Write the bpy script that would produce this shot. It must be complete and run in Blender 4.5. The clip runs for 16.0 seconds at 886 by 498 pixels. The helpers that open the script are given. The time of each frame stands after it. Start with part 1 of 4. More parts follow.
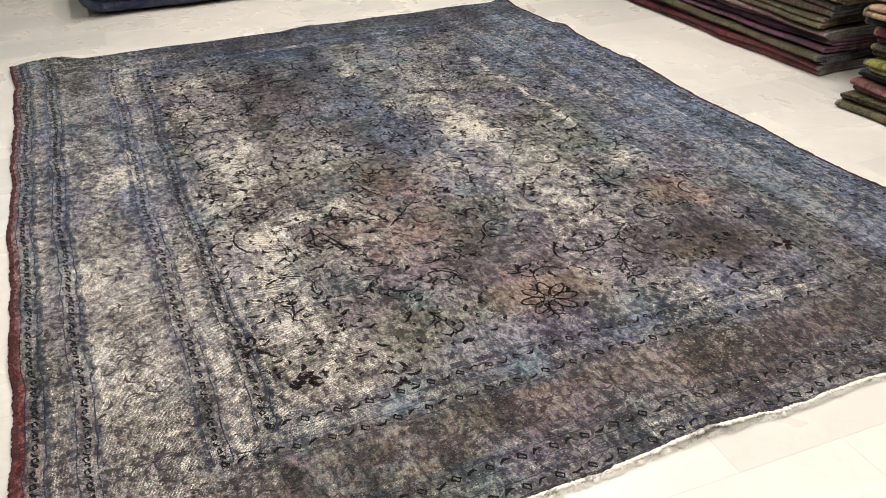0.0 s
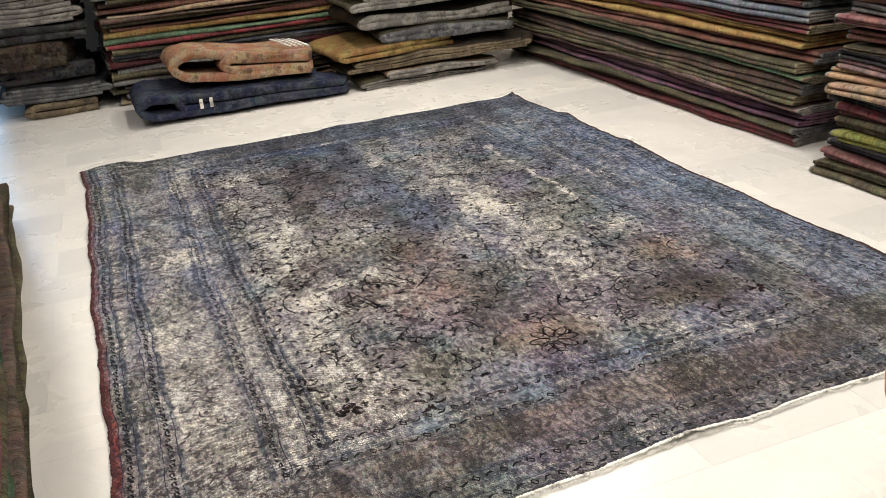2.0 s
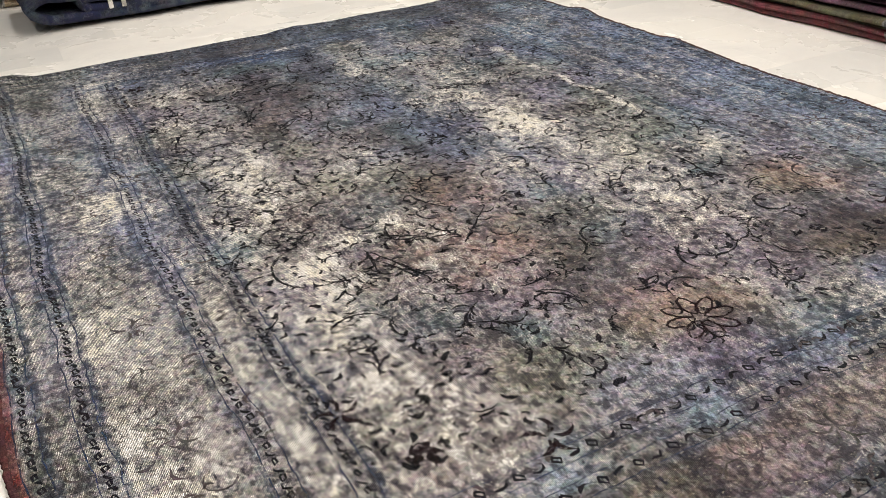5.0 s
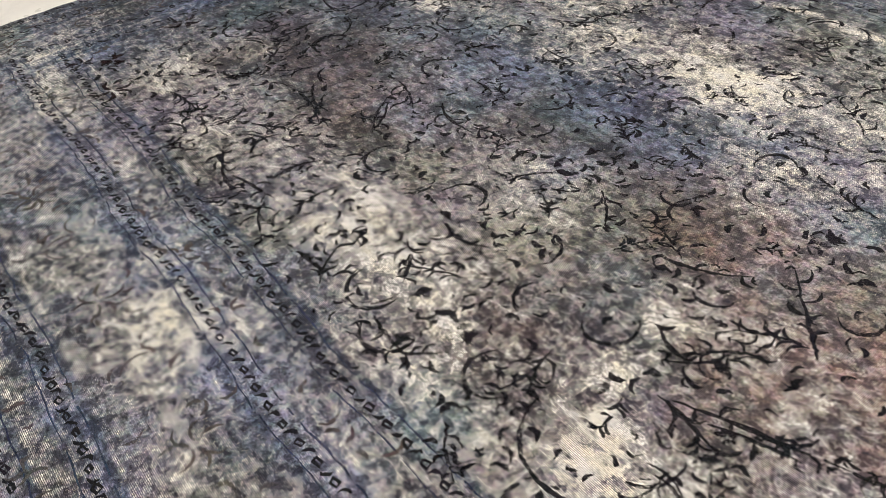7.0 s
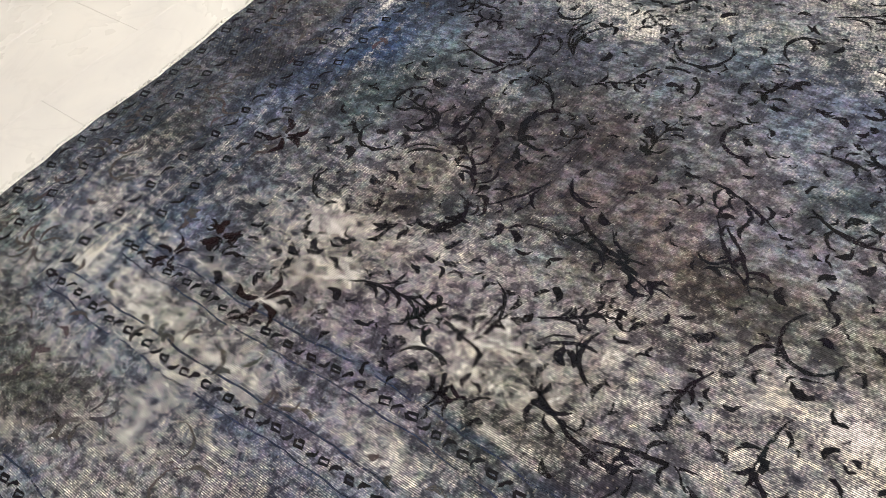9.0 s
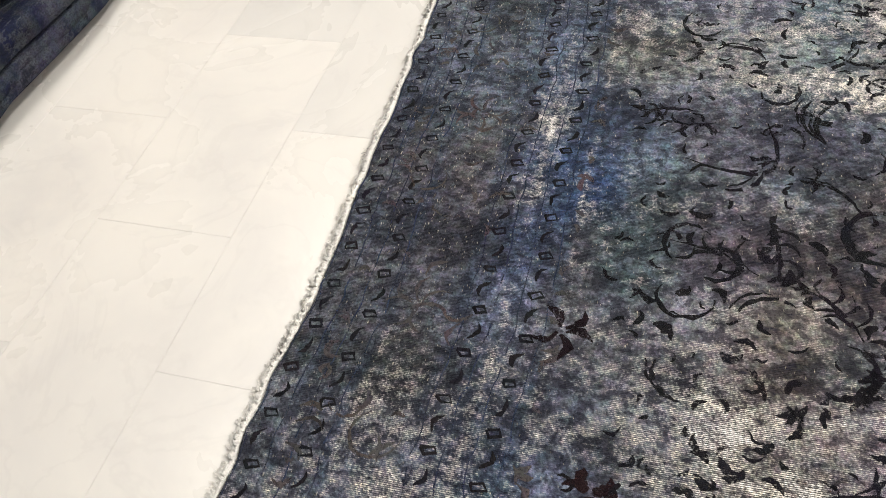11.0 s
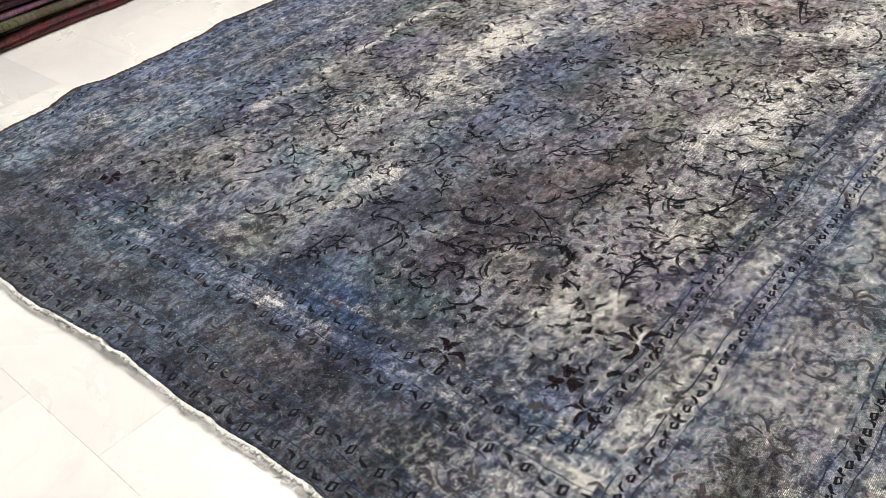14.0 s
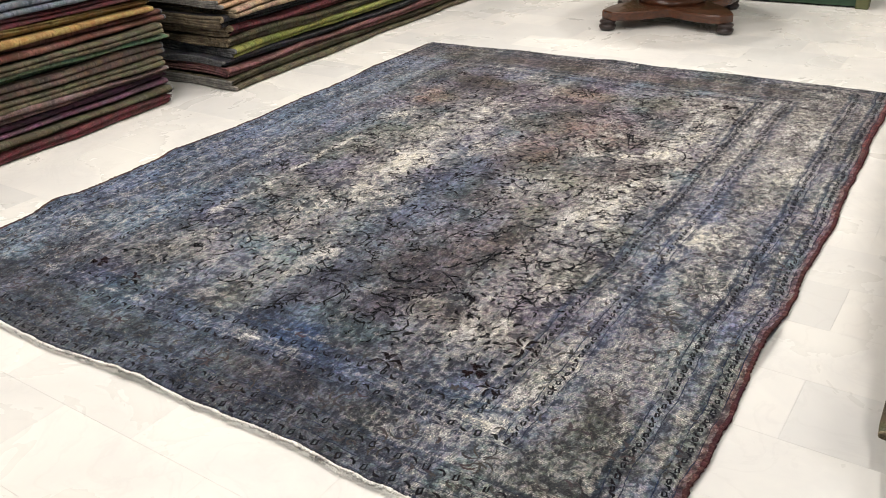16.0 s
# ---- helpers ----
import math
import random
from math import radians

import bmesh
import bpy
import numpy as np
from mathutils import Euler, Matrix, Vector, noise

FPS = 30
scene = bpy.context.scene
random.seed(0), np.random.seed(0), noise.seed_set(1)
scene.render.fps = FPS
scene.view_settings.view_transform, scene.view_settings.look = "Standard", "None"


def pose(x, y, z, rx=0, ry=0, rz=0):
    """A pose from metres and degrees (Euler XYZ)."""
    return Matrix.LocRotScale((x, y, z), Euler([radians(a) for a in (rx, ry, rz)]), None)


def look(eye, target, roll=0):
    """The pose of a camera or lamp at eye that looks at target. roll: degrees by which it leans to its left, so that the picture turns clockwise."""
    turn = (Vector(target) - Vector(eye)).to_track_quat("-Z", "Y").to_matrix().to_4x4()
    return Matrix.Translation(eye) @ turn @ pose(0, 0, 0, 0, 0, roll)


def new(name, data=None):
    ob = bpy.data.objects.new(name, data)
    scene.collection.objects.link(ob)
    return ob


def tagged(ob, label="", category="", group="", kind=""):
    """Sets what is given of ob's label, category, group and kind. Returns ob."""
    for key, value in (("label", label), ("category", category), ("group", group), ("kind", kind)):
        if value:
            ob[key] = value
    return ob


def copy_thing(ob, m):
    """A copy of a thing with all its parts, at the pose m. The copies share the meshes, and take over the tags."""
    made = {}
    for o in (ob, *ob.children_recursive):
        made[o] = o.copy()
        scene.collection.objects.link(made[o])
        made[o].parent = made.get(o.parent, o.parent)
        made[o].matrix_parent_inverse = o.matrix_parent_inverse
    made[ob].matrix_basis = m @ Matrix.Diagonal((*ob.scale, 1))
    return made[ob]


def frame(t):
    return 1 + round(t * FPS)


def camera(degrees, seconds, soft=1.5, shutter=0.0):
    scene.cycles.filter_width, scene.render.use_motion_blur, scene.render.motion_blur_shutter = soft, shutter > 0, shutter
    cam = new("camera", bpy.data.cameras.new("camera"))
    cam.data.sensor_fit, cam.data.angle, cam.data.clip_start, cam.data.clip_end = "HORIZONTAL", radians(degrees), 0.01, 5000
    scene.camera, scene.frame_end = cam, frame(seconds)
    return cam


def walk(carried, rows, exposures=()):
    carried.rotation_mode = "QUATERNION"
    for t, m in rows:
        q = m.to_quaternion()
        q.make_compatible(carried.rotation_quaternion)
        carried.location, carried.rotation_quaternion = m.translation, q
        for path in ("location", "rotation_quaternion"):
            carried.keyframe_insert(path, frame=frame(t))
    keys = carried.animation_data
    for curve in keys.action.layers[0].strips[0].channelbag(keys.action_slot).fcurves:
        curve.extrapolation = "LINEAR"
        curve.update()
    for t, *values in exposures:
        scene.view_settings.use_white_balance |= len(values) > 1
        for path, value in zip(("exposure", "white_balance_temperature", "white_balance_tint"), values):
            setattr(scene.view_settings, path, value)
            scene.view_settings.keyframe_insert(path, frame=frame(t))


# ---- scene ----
cam = camera(54.4, 16.0, soft=0.55, shutter=0.12)
PATH = [
    (0, (0.425, -1.064, 1.444), (1.079, 0.528, 0.426), -1.6),
    (0.5, (0.297, -1.332, 1.488), (0.949, 0.301, 0.535), -3.7),
    (1, (0.279, -1.451, 1.54), (0.937, 0.214, 0.647), -4.5),
    (1.5, (0.294, -1.499, 1.548), (0.949, 0.189, 0.699), -5.1),
    (2, (0.277, -1.52, 1.547), (0.916, 0.189, 0.728), -4.7),
    (2.5, (0.256, -1.525, 1.556), (0.872, 0.206, 0.766), -4.3),
    (3, (0.241, -1.474, 1.538), (0.858, 0.255, 0.744), -5.3),
    (3.2, (0.235, -1.431, 1.51), (0.857, 0.278, 0.678), -5.9),
    (5.3, (0.268, -0.22, 1.128), (1.054, 1.317, 0.118), -3.3),
    (5.5, (0.294, -0.083, 1.115), (1.072, 1.44, 0.078), -3.3),
    (6, (0.298, 0.244, 1.116), (1.014, 1.739, -0.003), -2.8),
    (6.5, (0.223, 0.59, 1.15), (0.991, 1.995, -0.048), -3.4),
    (7, (0.238, 0.938, 1.129), (1.058, 2.222, -0.167), -6.3),
    (7.5, (0.248, 1.285, 1.162), (1.085, 2.5, -0.189), -8.6),
    (8, (0.208, 1.64, 1.155), (1.155, 2.703, -0.249), -8.0),
    (8.5, (0.186, 1.932, 1.13), (1.151, 2.901, -0.329), -8.9),
    (9, (0.267, 2.261, 1.117), (1.147, 3.239, -0.389), -14.3),
    (9.5, (0.252, 2.515, 1.116), (1.225, 3.421, -0.379), -13.8),
    (10, (0.195, 2.778, 1.142), (1.249, 3.558, -0.369), -12.2),
    (10.2, (0.188, 2.862, 1.124), (1.245, 3.629, -0.39), -12.9),
    (12.3, (0.455, 3.878, 1.12), (1.821, 3.56, -0.306), -10.4),
    (12.5, (0.479, 3.915, 1.155), (1.824, 3.473, -0.258), -11.8),
    (13, (0.385, 4.094, 1.242), (1.627, 3.277, -0.095), -11.1),
    (13.5, (0.226, 4.268, 1.304), (1.365, 3.216, 0.041), -9.2),
    (14, (0.041, 4.4, 1.307), (1.147, 3.248, 0.103), -6.9),
    (14.5, (-0.069, 4.555, 1.363), (1.04, 3.303, 0.265), -5.0),
    (15, (-0.135, 4.823, 1.392), (0.936, 3.473, 0.377), -4.8),
    (15.5, (-0.192, 5.0, 1.437), (0.798, 3.565, 0.456), -3.0),
    (16, (-0.331, 5.114, 1.474), (0.648, 3.631, 0.555), -2.7),
]
walk(cam, [(t, look(eye, target, roll)) for t, eye, target, roll in PATH],
     exposures=((0.0, -0.08, 6650, 10), (0.5, -0.28, 6645, 10), (1.0, -0.26, 6640, 10), (2.2, -0.02, 6620, 10), (3.2, 0.02, 6600, 10), (6.0, -0.02, 6500, 10), (9.0, -0.08, 6450, 10), (9.5, 0.14, 6450, 10), (10.0, 0.02, 6450, 10), (12.5, -0.13, 6250, 10),
                (13.5, 0.02, 6170, 10), (14.2, 0.07, 6220, 10), (15.4, 0.08, 6330, 10), (16.0, 0.05, 6400, 10)))

# ---- world and lights ----
world = bpy.data.worlds.new("daylight")
scene.world = world
world.use_nodes = True
wt = world.node_tree
sky = wt.nodes.new("ShaderNodeTexSky")
sky.sky_type, sky.sun_disc = "NISHITA", False
sky.sun_elevation, sky.sun_rotation = radians(38), radians(150)
wt.links.new(sky.outputs[0], wt.nodes["Background"].inputs[0])
wt.nodes["Background"].inputs[1].default_value = 0.12

LAMP_WATTS = 28.5
LAMP_PLACES = [(x, y) for x in (-0.45, 1.72, 2.85) for y in (-1.35, 0.75, 2.8, 4.9) if (x, y) != (-0.45, 4.9)]
CEILING = 2.95
for lx, ly in LAMP_PLACES:
    data = bpy.data.lights.new("ceiling_lamp", "AREA")
    data.shape, data.size, data.energy = "DISK", 0.34, LAMP_WATTS
    data.color = (1.0, 0.965, 0.915)
    lamp = new("ceiling_lamp", data)
    lamp.matrix_world = pose(lx, ly, CEILING - 0.075)


# daylight in the opening of the glazed door
data = bpy.data.lights.new("door_daylight", "AREA")
data.shape, data.size, data.size_y, data.energy, data.color = "RECTANGLE", 1.3, 2.1, 16.0, (0.22, 0.55, 1.0)
day = new("door_daylight", data)
day.matrix_world = look((-1.31, 7.28, 1.15), (-1.31, 0.0, 0.6))

# ---- helpers for nodes and meshes ----
class Nodes:
    """A small writer of node trees."""

    def __init__(self, name, rough=0.8, metal=0.0):
        self.mat = bpy.data.materials.new(name)
        self.mat.use_nodes = True
        self.t = self.mat.node_tree
        self.out = self.t.nodes["Principled BSDF"]
        self.out.inputs["Roughness"].default_value = rough
        self.out.inputs["Metallic"].default_value = metal

    def put(self, sock, v):
        if isinstance(v, bpy.types.NodeSocket):
            self.t.links.new(v, sock)
        elif isinstance(v, (tuple, list)) and sock.type == "RGBA" and len(v) == 3:
            sock.default_value = (*v, 1)
        else:
            sock.default_value = v

    def place(self, scale=(1, 1, 1), world_space=False):
        n = self.t.nodes.new("ShaderNodeMapping")
        if world_space:
            src = self.t.nodes.new("ShaderNodeNewGeometry").outputs["Position"]
        else:
            src = self.t.nodes.new("ShaderNodeTexCoord").outputs["Object"]
        self.t.links.new(src, n.inputs[0])
        n.inputs["Scale"].default_value = scale
        return n.outputs[0]

    def noise(self, at, scale, detail=3, rough=0.55, colour=False, warp=0.0):
        n = self.t.nodes.new("ShaderNodeTexNoise")
        self.put(n.inputs["Vector"], at)
        n.inputs["Scale"].default_value = scale
        n.inputs["Detail"].default_value = detail
        n.inputs["Roughness"].default_value = rough
        n.inputs["Distortion"].default_value = warp
        return n.outputs[1 if colour else 0]

    def wave(self, at, scale, axis="X", warp=0.0):
        n = self.t.nodes.new("ShaderNodeTexWave")
        n.bands_direction = axis
        self.put(n.inputs["Vector"], at)
        n.inputs["Scale"].default_value = scale
        n.inputs["Distortion"].default_value = warp
        n.inputs["Detail"].default_value = 1.5
        n.inputs["Detail Scale"].default_value = 0.6
        return n.outputs["Fac"]

    def math(self, op, a, b=0.0, clamp=False):
        n = self.t.nodes.new("ShaderNodeMath")
        n.operation, n.use_clamp = op, clamp
        self.put(n.inputs[0], a)
        self.put(n.inputs[1], b)
        return n.outputs[0]

    def ramp(self, v, lo, hi, a=0.0, b=1.0):
        n = self.t.nodes.new("ShaderNodeMapRange")
        n.interpolation_type = "SMOOTHSTEP"
        for k, q in zip(("Value", "From Min", "From Max", "To Min", "To Max"), (v, lo, hi, a, b)):
            self.put(n.inputs[k], q)
        return n.outputs[0]

    def mix(self, f, a, b, kind="MIX"):
        n = self.t.nodes.new("ShaderNodeMix")
        n.data_type, n.blend_type = "RGBA", kind
        n.clamp_factor = True
        self.put(n.inputs[0], f)
        self.put(n.inputs[6], a)
        self.put(n.inputs[7], b)
        return n.outputs[2]

    def attr(self, name):
        n = self.t.nodes.new("ShaderNodeAttribute")
        n.attribute_name = name
        return n

    def rand(self):
        return self.t.nodes.new("ShaderNodeObjectInfo").outputs["Random"]

    def done(self, colour, bump=None, depth=0.002, strength=0.6, rough=None):
        self.put(self.out.inputs["Base Color"], colour)
        if rough is not None:
            self.put(self.out.inputs["Roughness"], rough)
        if bump is not None:
            n = self.t.nodes.new("ShaderNodeBump")
            n.inputs["Distance"].default_value = depth
            n.inputs["Strength"].default_value = strength
            self.put(n.inputs["Height"], bump)
            self.t.links.new(n.outputs[0], self.out.inputs["Normal"])
        return self.mat


def srgb(r, g, b):
    return tuple(((c / 255 + 0.055) / 1.055) ** 2.4 if c > 10 else c / 255 / 12.92 for c in (r, g, b))


def thing(name, m, label, category, group="", kind=""):
    ob = new(name)
    ob.matrix_world = m
    ob.empty_display_size = 0.1
    return tagged(ob, label, category, group, kind)


def as_mesh(name, verts, faces, material, smooth=True):
    me = bpy.data.meshes.new(name)
    me.from_pydata(verts, [], faces)
    me.materials.append(material)
    if smooth:
        me.shade_smooth()
    me.update()
    return me


def part(name, shape, material, parent, label="", smooth=False):
    """A bmesh or a finished mesh as one object under parent."""
    if isinstance(shape, bmesh.types.BMesh):
        me = bpy.data.meshes.new(name)
        shape.to_mesh(me)
        shape.free()
        me.materials.append(material)
        if smooth:
            me.shade_smooth()
    else:
        me = shape
    ob = new(name, me)
    ob.parent = parent
    if label:
        ob["label"] = label
    return ob


def block(bm, a, b, bevel=0.0):
    """Adds a box from corner a to corner b, with worn edges."""
    made = bmesh.ops.create_cube(bm, size=1)["verts"]
    for v in made:
        v.co = Vector([(p + q) / 2 + c * (q - p) for p, q, c in zip(a, b, v.co)])
    if bevel:
        edges = list({e for v in made for e in v.link_edges})
        bmesh.ops.bevel(bm, geom=edges, offset=bevel, segments=2, affect="EDGES", profile=0.5)
    return bm


def lathe(profile, steps=40):
    """A bmesh turned round z from pairs of radius and height."""
    bm = bmesh.new()
    rings = []
    for r, z in profile:
        rings.append([bm.verts.new((r * math.cos(2 * math.pi * k / steps), r * math.sin(2 * math.pi * k / steps), z)) for k in range(steps)])
    for a, b in zip(rings, rings[1:]):
        for k in range(steps):
            bm.faces.new((a[k], a[(k + 1) % steps], b[(k + 1) % steps], b[k]))
    bm.faces.new(list(reversed(rings[0])))
    bm.faces.new(rings[-1])
    return bm


# ---- materials ----
def marble(name):
    n = Nodes(name, 0.28)
    p = n.place(world_space=True)
    r = n.rand()
    cloud = n.noise(p, 2.2, 5, 0.6, warp=0.6)
    vein = n.noise(p, 4.0, 5, 0.55, warp=0.9)
    fleck = n.noise(p, 38, 3, 0.6)
    base = n.mix(n.ramp(cloud, 0.35, 0.7), (0.75, 0.715, 0.655), (0.66, 0.63, 0.59))
    base = n.mix(n.ramp(r, 0.55, 0.95, 0.0, 0.55), base, (0.56, 0.545, 0.52))
    thin = n.math("ABSOLUTE", n.math("SUBTRACT", vein, 0.5))
    base = n.mix(n.ramp(thin, 0.0, 0.03, 0.10, 0.0), base, (0.45, 0.42, 0.39))
    base = n.mix(n.ramp(fleck, 0.70, 0.82, 0.0, 0.12), base, (0.42, 0.39, 0.36))
    return n.done(base, cloud, 0.0003, 0.1, n.ramp(cloud, 0.3, 0.7, 0.24, 0.34))


def plaster(name, rgb):
    n = Nodes(name, 0.85)
    p = n.place(world_space=True)
    a = n.noise(p, 1.7, 4)
    b = n.noise(p, 60, 3)
    c = n.mix(n.ramp(a, 0.3, 0.7), tuple(0.9 * q for q in rgb), rgb)
    return n.done(c, b, 0.001, 0.3)


def plain(name, rgb, rough=0.6, metal=0.0):
    n = Nodes(name, rough, metal)
    p = n.place()
    a = n.noise(p, 30, 4)
    return n.done(n.mix(a, tuple(0.75 * q for q in rgb), tuple(min(1, 1.2 * q) for q in rgb)), a, 0.001, 0.2)


def wool(name, rgb, rgb2, fleck=(0.3, 0.27, 0.22), amount=0.35, grain=0.62, ragged=False, size=20, old=0.6):
    """Worn, overdyed wool: two dyes in blotches, a knotted grain, older colours and pale threads."""
    n = Nodes(name, 0.92)
    p = n.place()
    r = n.rand()
    big = n.noise(p, 6.5, 4, 0.6)
    mid = n.noise(n.place((0.55, 1.5, 0.55)), size, 5, 0.72)
    spots = n.noise(n.place((0.6, 1.9, 0.6)), size * 1.4, 5, 0.75)
    fine = n.noise(p, 260, 2, 0.6)
    hue = n.noise(p, size * 0.6, 5, 0.7, colour=True)
    c = n.mix(n.ramp(n.math("ADD", n.math("MULTIPLY", big, 0.5), n.math("MULTIPLY", mid, 0.5)), 0.44, 0.56), tuple(1.2 * q for q in rgb), rgb2)
    c = n.mix(old, c, n.mix(1.0, c, n.mix(1.0, hue, (2.1, 2.0, 2.0), "MULTIPLY"), "MULTIPLY"))
    c = n.mix(n.ramp(spots, 0.53, 0.60, 0.0, amount), c, fleck)
    c = n.mix(n.ramp(mid, 0.46, 0.38, 0.0, 0.70), c, tuple(0.22 * q for q in rgb2))
    c = n.mix(n.ramp(fine, 0.3, 0.62, grain, 0.0), c, tuple(0.25 * q for q in rgb))
    c = n.mix(n.ramp(r, 0, 1, 0.0, 0.25), c, tuple(0.4 * q for q in rgb2))
    n.out.inputs["Specular IOR Level"].default_value = 0.06
    if ragged:
        tuft = n.math("ADD", n.noise(p, 260, 3, 0.65), n.math("MULTIPLY", n.math("SUBTRACT", n.noise(p, 22, 3), 0.5), 0.7))
        n.put(n.out.inputs["Alpha"], n.ramp(tuft, 0.26, 0.46, 0.0, 0.94))
    return n.done(c, n.math("ADD", mid, fine), 0.004, 0.8)


def polished_wood(name, rgb, dark, rough=0.25):
    n = Nodes(name, rough)
    p = n.place((1, 9, 9))
    g = n.noise(p, 7, 5, 0.6, warp=0.7)
    f = n.noise(p, 60, 3)
    c = n.mix(n.ramp(g, 0.3, 0.7), dark, rgb)
    c = n.mix(n.ramp(f, 0.5, 0.75, 0, 0.4), c, dark)
    return n.done(c, f, 0.0006, 0.3)


MARBLE = marble("cream_marble")
MORTAR = plain("pale_mortar", (0.66, 0.62, 0.56), 0.9)
WALL = plaster("wall_plaster", (0.62, 0.58, 0.52))
CEIL = plaster("ceiling_paint", (0.78, 0.77, 0.74))
WHITE_METAL = plain("white_enamel", (0.75, 0.75, 0.73), 0.4)
FRAME_METAL = plain("grey_aluminium", (0.35, 0.36, 0.38), 0.4, 0.8)

glow = bpy.data.materials.new("lamp_diffuser")
glow.use_nodes = True
glow.node_tree.nodes["Principled BSDF"].inputs["Emission Color"].default_value = (1, 0.94, 0.86, 1)
glow.node_tree.nodes["Principled BSDF"].inputs["Emission Strength"].default_value = 5.0

glass = bpy.data.materials.new("clear_glass")
glass.use_nodes = True
g_out = glass.node_tree.nodes["Principled BSDF"]
g_out.inputs["Transmission Weight"].default_value = 1.0
g_out.inputs["Roughness"].default_value = 0.02
g_out.inputs["IOR"].default_value = 1.1

# ---- room shell ----
X0, X1, Y0, Y1 = -3.4, 5.2, -4.2, 7.3
room = {}


def wall_piece(name, boxes, label):
    bm = bmesh.new()
    for a, b in boxes:
        block(bm, a, b)
    me = bpy.data.meshes.new(name)
    bm.to_mesh(me)
    bm.free()
    me.materials.append(WALL)
    room[name] = tagged(new(name, me), label, "wall", kind="structure")


DX0, DX1, DZ = -2.0, -0.62, 2.25   # glazed shop door in the far wall
wall_piece("wall_east", [((X1, Y0, 0), (X1 + 0.15, Y1, CEILING))], "plain cream plaster wall behind stacked rugs")
wall_piece("wall_west", [((X0 - 0.15, Y0, 0), (X0, Y1, CEILING))], "plain cream plaster wall of the rug shop")
wall_piece("wall_south", [((X0 - 0.15, Y0 - 0.15, 0), (X1 + 0.15, Y0, CEILING))], "plain cream plaster wall of the rug shop")
wall_piece("wall_north", [((X0 - 0.15, Y1, 0), (DX0, Y1 + 0.15, CEILING)), ((DX1, Y1, 0), (X1 + 0.15, Y1 + 0.15, CEILING)),
                          ((DX0, Y1, DZ), (DX1, Y1 + 0.15, CEILING))], "cream plaster wall with a glazed door opening")
bm = block(bmesh.new(), (X0 - 0.15, Y0 - 0.15, CEILING), (X1 + 0.15, Y1 + 0.15, CEILING + 0.12))
me = bpy.data.meshes.new("ceiling")
bm.to_mesh(me)
bm.free()
me.materials.append(CEIL)
tagged(new("ceiling", me), "white painted shop ceiling with round lamps", "ceiling", kind="structure")

door = thing("door_1", pose(0, 0, 0), "glazed shop door with grey metal frame letting in daylight", "door", kind="structure")
bm = bmesh.new()
for a, b in (((DX0, Y1 + 0.03, 0.0), (DX0 + 0.07, Y1 + 0.11, DZ)), ((DX1 - 0.07, Y1 + 0.03, 0.0), (DX1, Y1 + 0.11, DZ)),
             ((DX0 + 0.07, Y1 + 0.03, DZ - 0.07), (DX1 - 0.07, Y1 + 0.11, DZ)), ((DX0 + 0.07, Y1 + 0.03, 0.0), (DX1 - 0.07, Y1 + 0.11, 0.09)),
             (((DX0 + DX1) / 2 - 0.04, Y1 + 0.03, 0.09), ((DX0 + DX1) / 2 + 0.04, Y1 + 0.11, DZ - 0.07))):
    block(bm, a, b, 0.006)
part("frame", bm, FRAME_METAL, door)
mid = (DX0 + DX1) / 2
for a, b in ((DX0 + 0.07, mid - 0.04), (mid + 0.04, DX1 - 0.07)):
    pane = part("pane", block(bmesh.new(), (a, Y1 + 0.065, 0.09), (b, Y1 + 0.073, DZ - 0.07)), glass, door)
    pane.visible_shadow = False

# ground outside the door
outside = as_mesh("ground", [(-40, Y1 + 0.15, -0.06), (40, Y1 + 0.15, -0.06), (40, 80, -0.06), (-40, 80, -0.06)], [(0, 1, 2, 3)],
                  plain("outdoor_paving", (0.3, 0.3, 0.3), 0.9))
tagged(new("ground", outside), "grey paving outside the shop door", "ground", kind="structure")

# round ceiling lamps
first = thing("ceiling_light", pose(LAMP_PLACES[0][0], LAMP_PLACES[0][1], CEILING), "round white ceiling lamp with a glowing diffuser",
              "lamp", "ceiling lamps")
part("rim", lathe([(0.24, 0.0), (0.24, -0.03), (0.22, -0.045), (0.20, -0.04), (0.20, -0.0)]), WHITE_METAL, first, smooth=True)
part("diffuser", lathe([(0.198, -0.02), (0.198, -0.032), (0.10, -0.040), (0.02, -0.042)]), glow, first, smooth=True)
for lx, ly in LAMP_PLACES[1:]:
    copy_thing(first, pose(lx, ly, CEILING))

# floor bed
bm = block(bmesh.new(), (X0 - 0.15, Y0 - 0.15, -0.12), (X1 + 0.15, Y1 + 0.15, -0.003))
me = bpy.data.meshes.new("floor")
bm.to_mesh(me)
bm.free()
me.materials.append(MORTAR)
floor = tagged(new("floor", me), "cream marble floor tiles in a running bond", "floor", kind="structure")

# ---- the large overdyed rug ----
rng = np.random.default_rng(11)


def vnoise(x, y, size, seed):
    """Smooth value noise in 0..1 with blobs of that size in metres."""
    g = np.random.default_rng(seed).random((96, 96))
    u, v = np.asarray(x) / size + 17.3, np.asarray(y) / size + 11.7
    i, j = np.floor(u).astype(int), np.floor(v).astype(int)
    a, b = u - i, v - j
    a, b = a * a * (3 - 2 * a), b * b * (3 - 2 * b)
    i0, i1, j0, j1 = i % 96, (i + 1) % 96, j % 96, (j + 1) % 96
    return (g[i0, j0] * (1 - a) + g[i1, j0] * a) * (1 - b) + (g[i0, j1] * (1 - a) + g[i1, j1] * a) * b


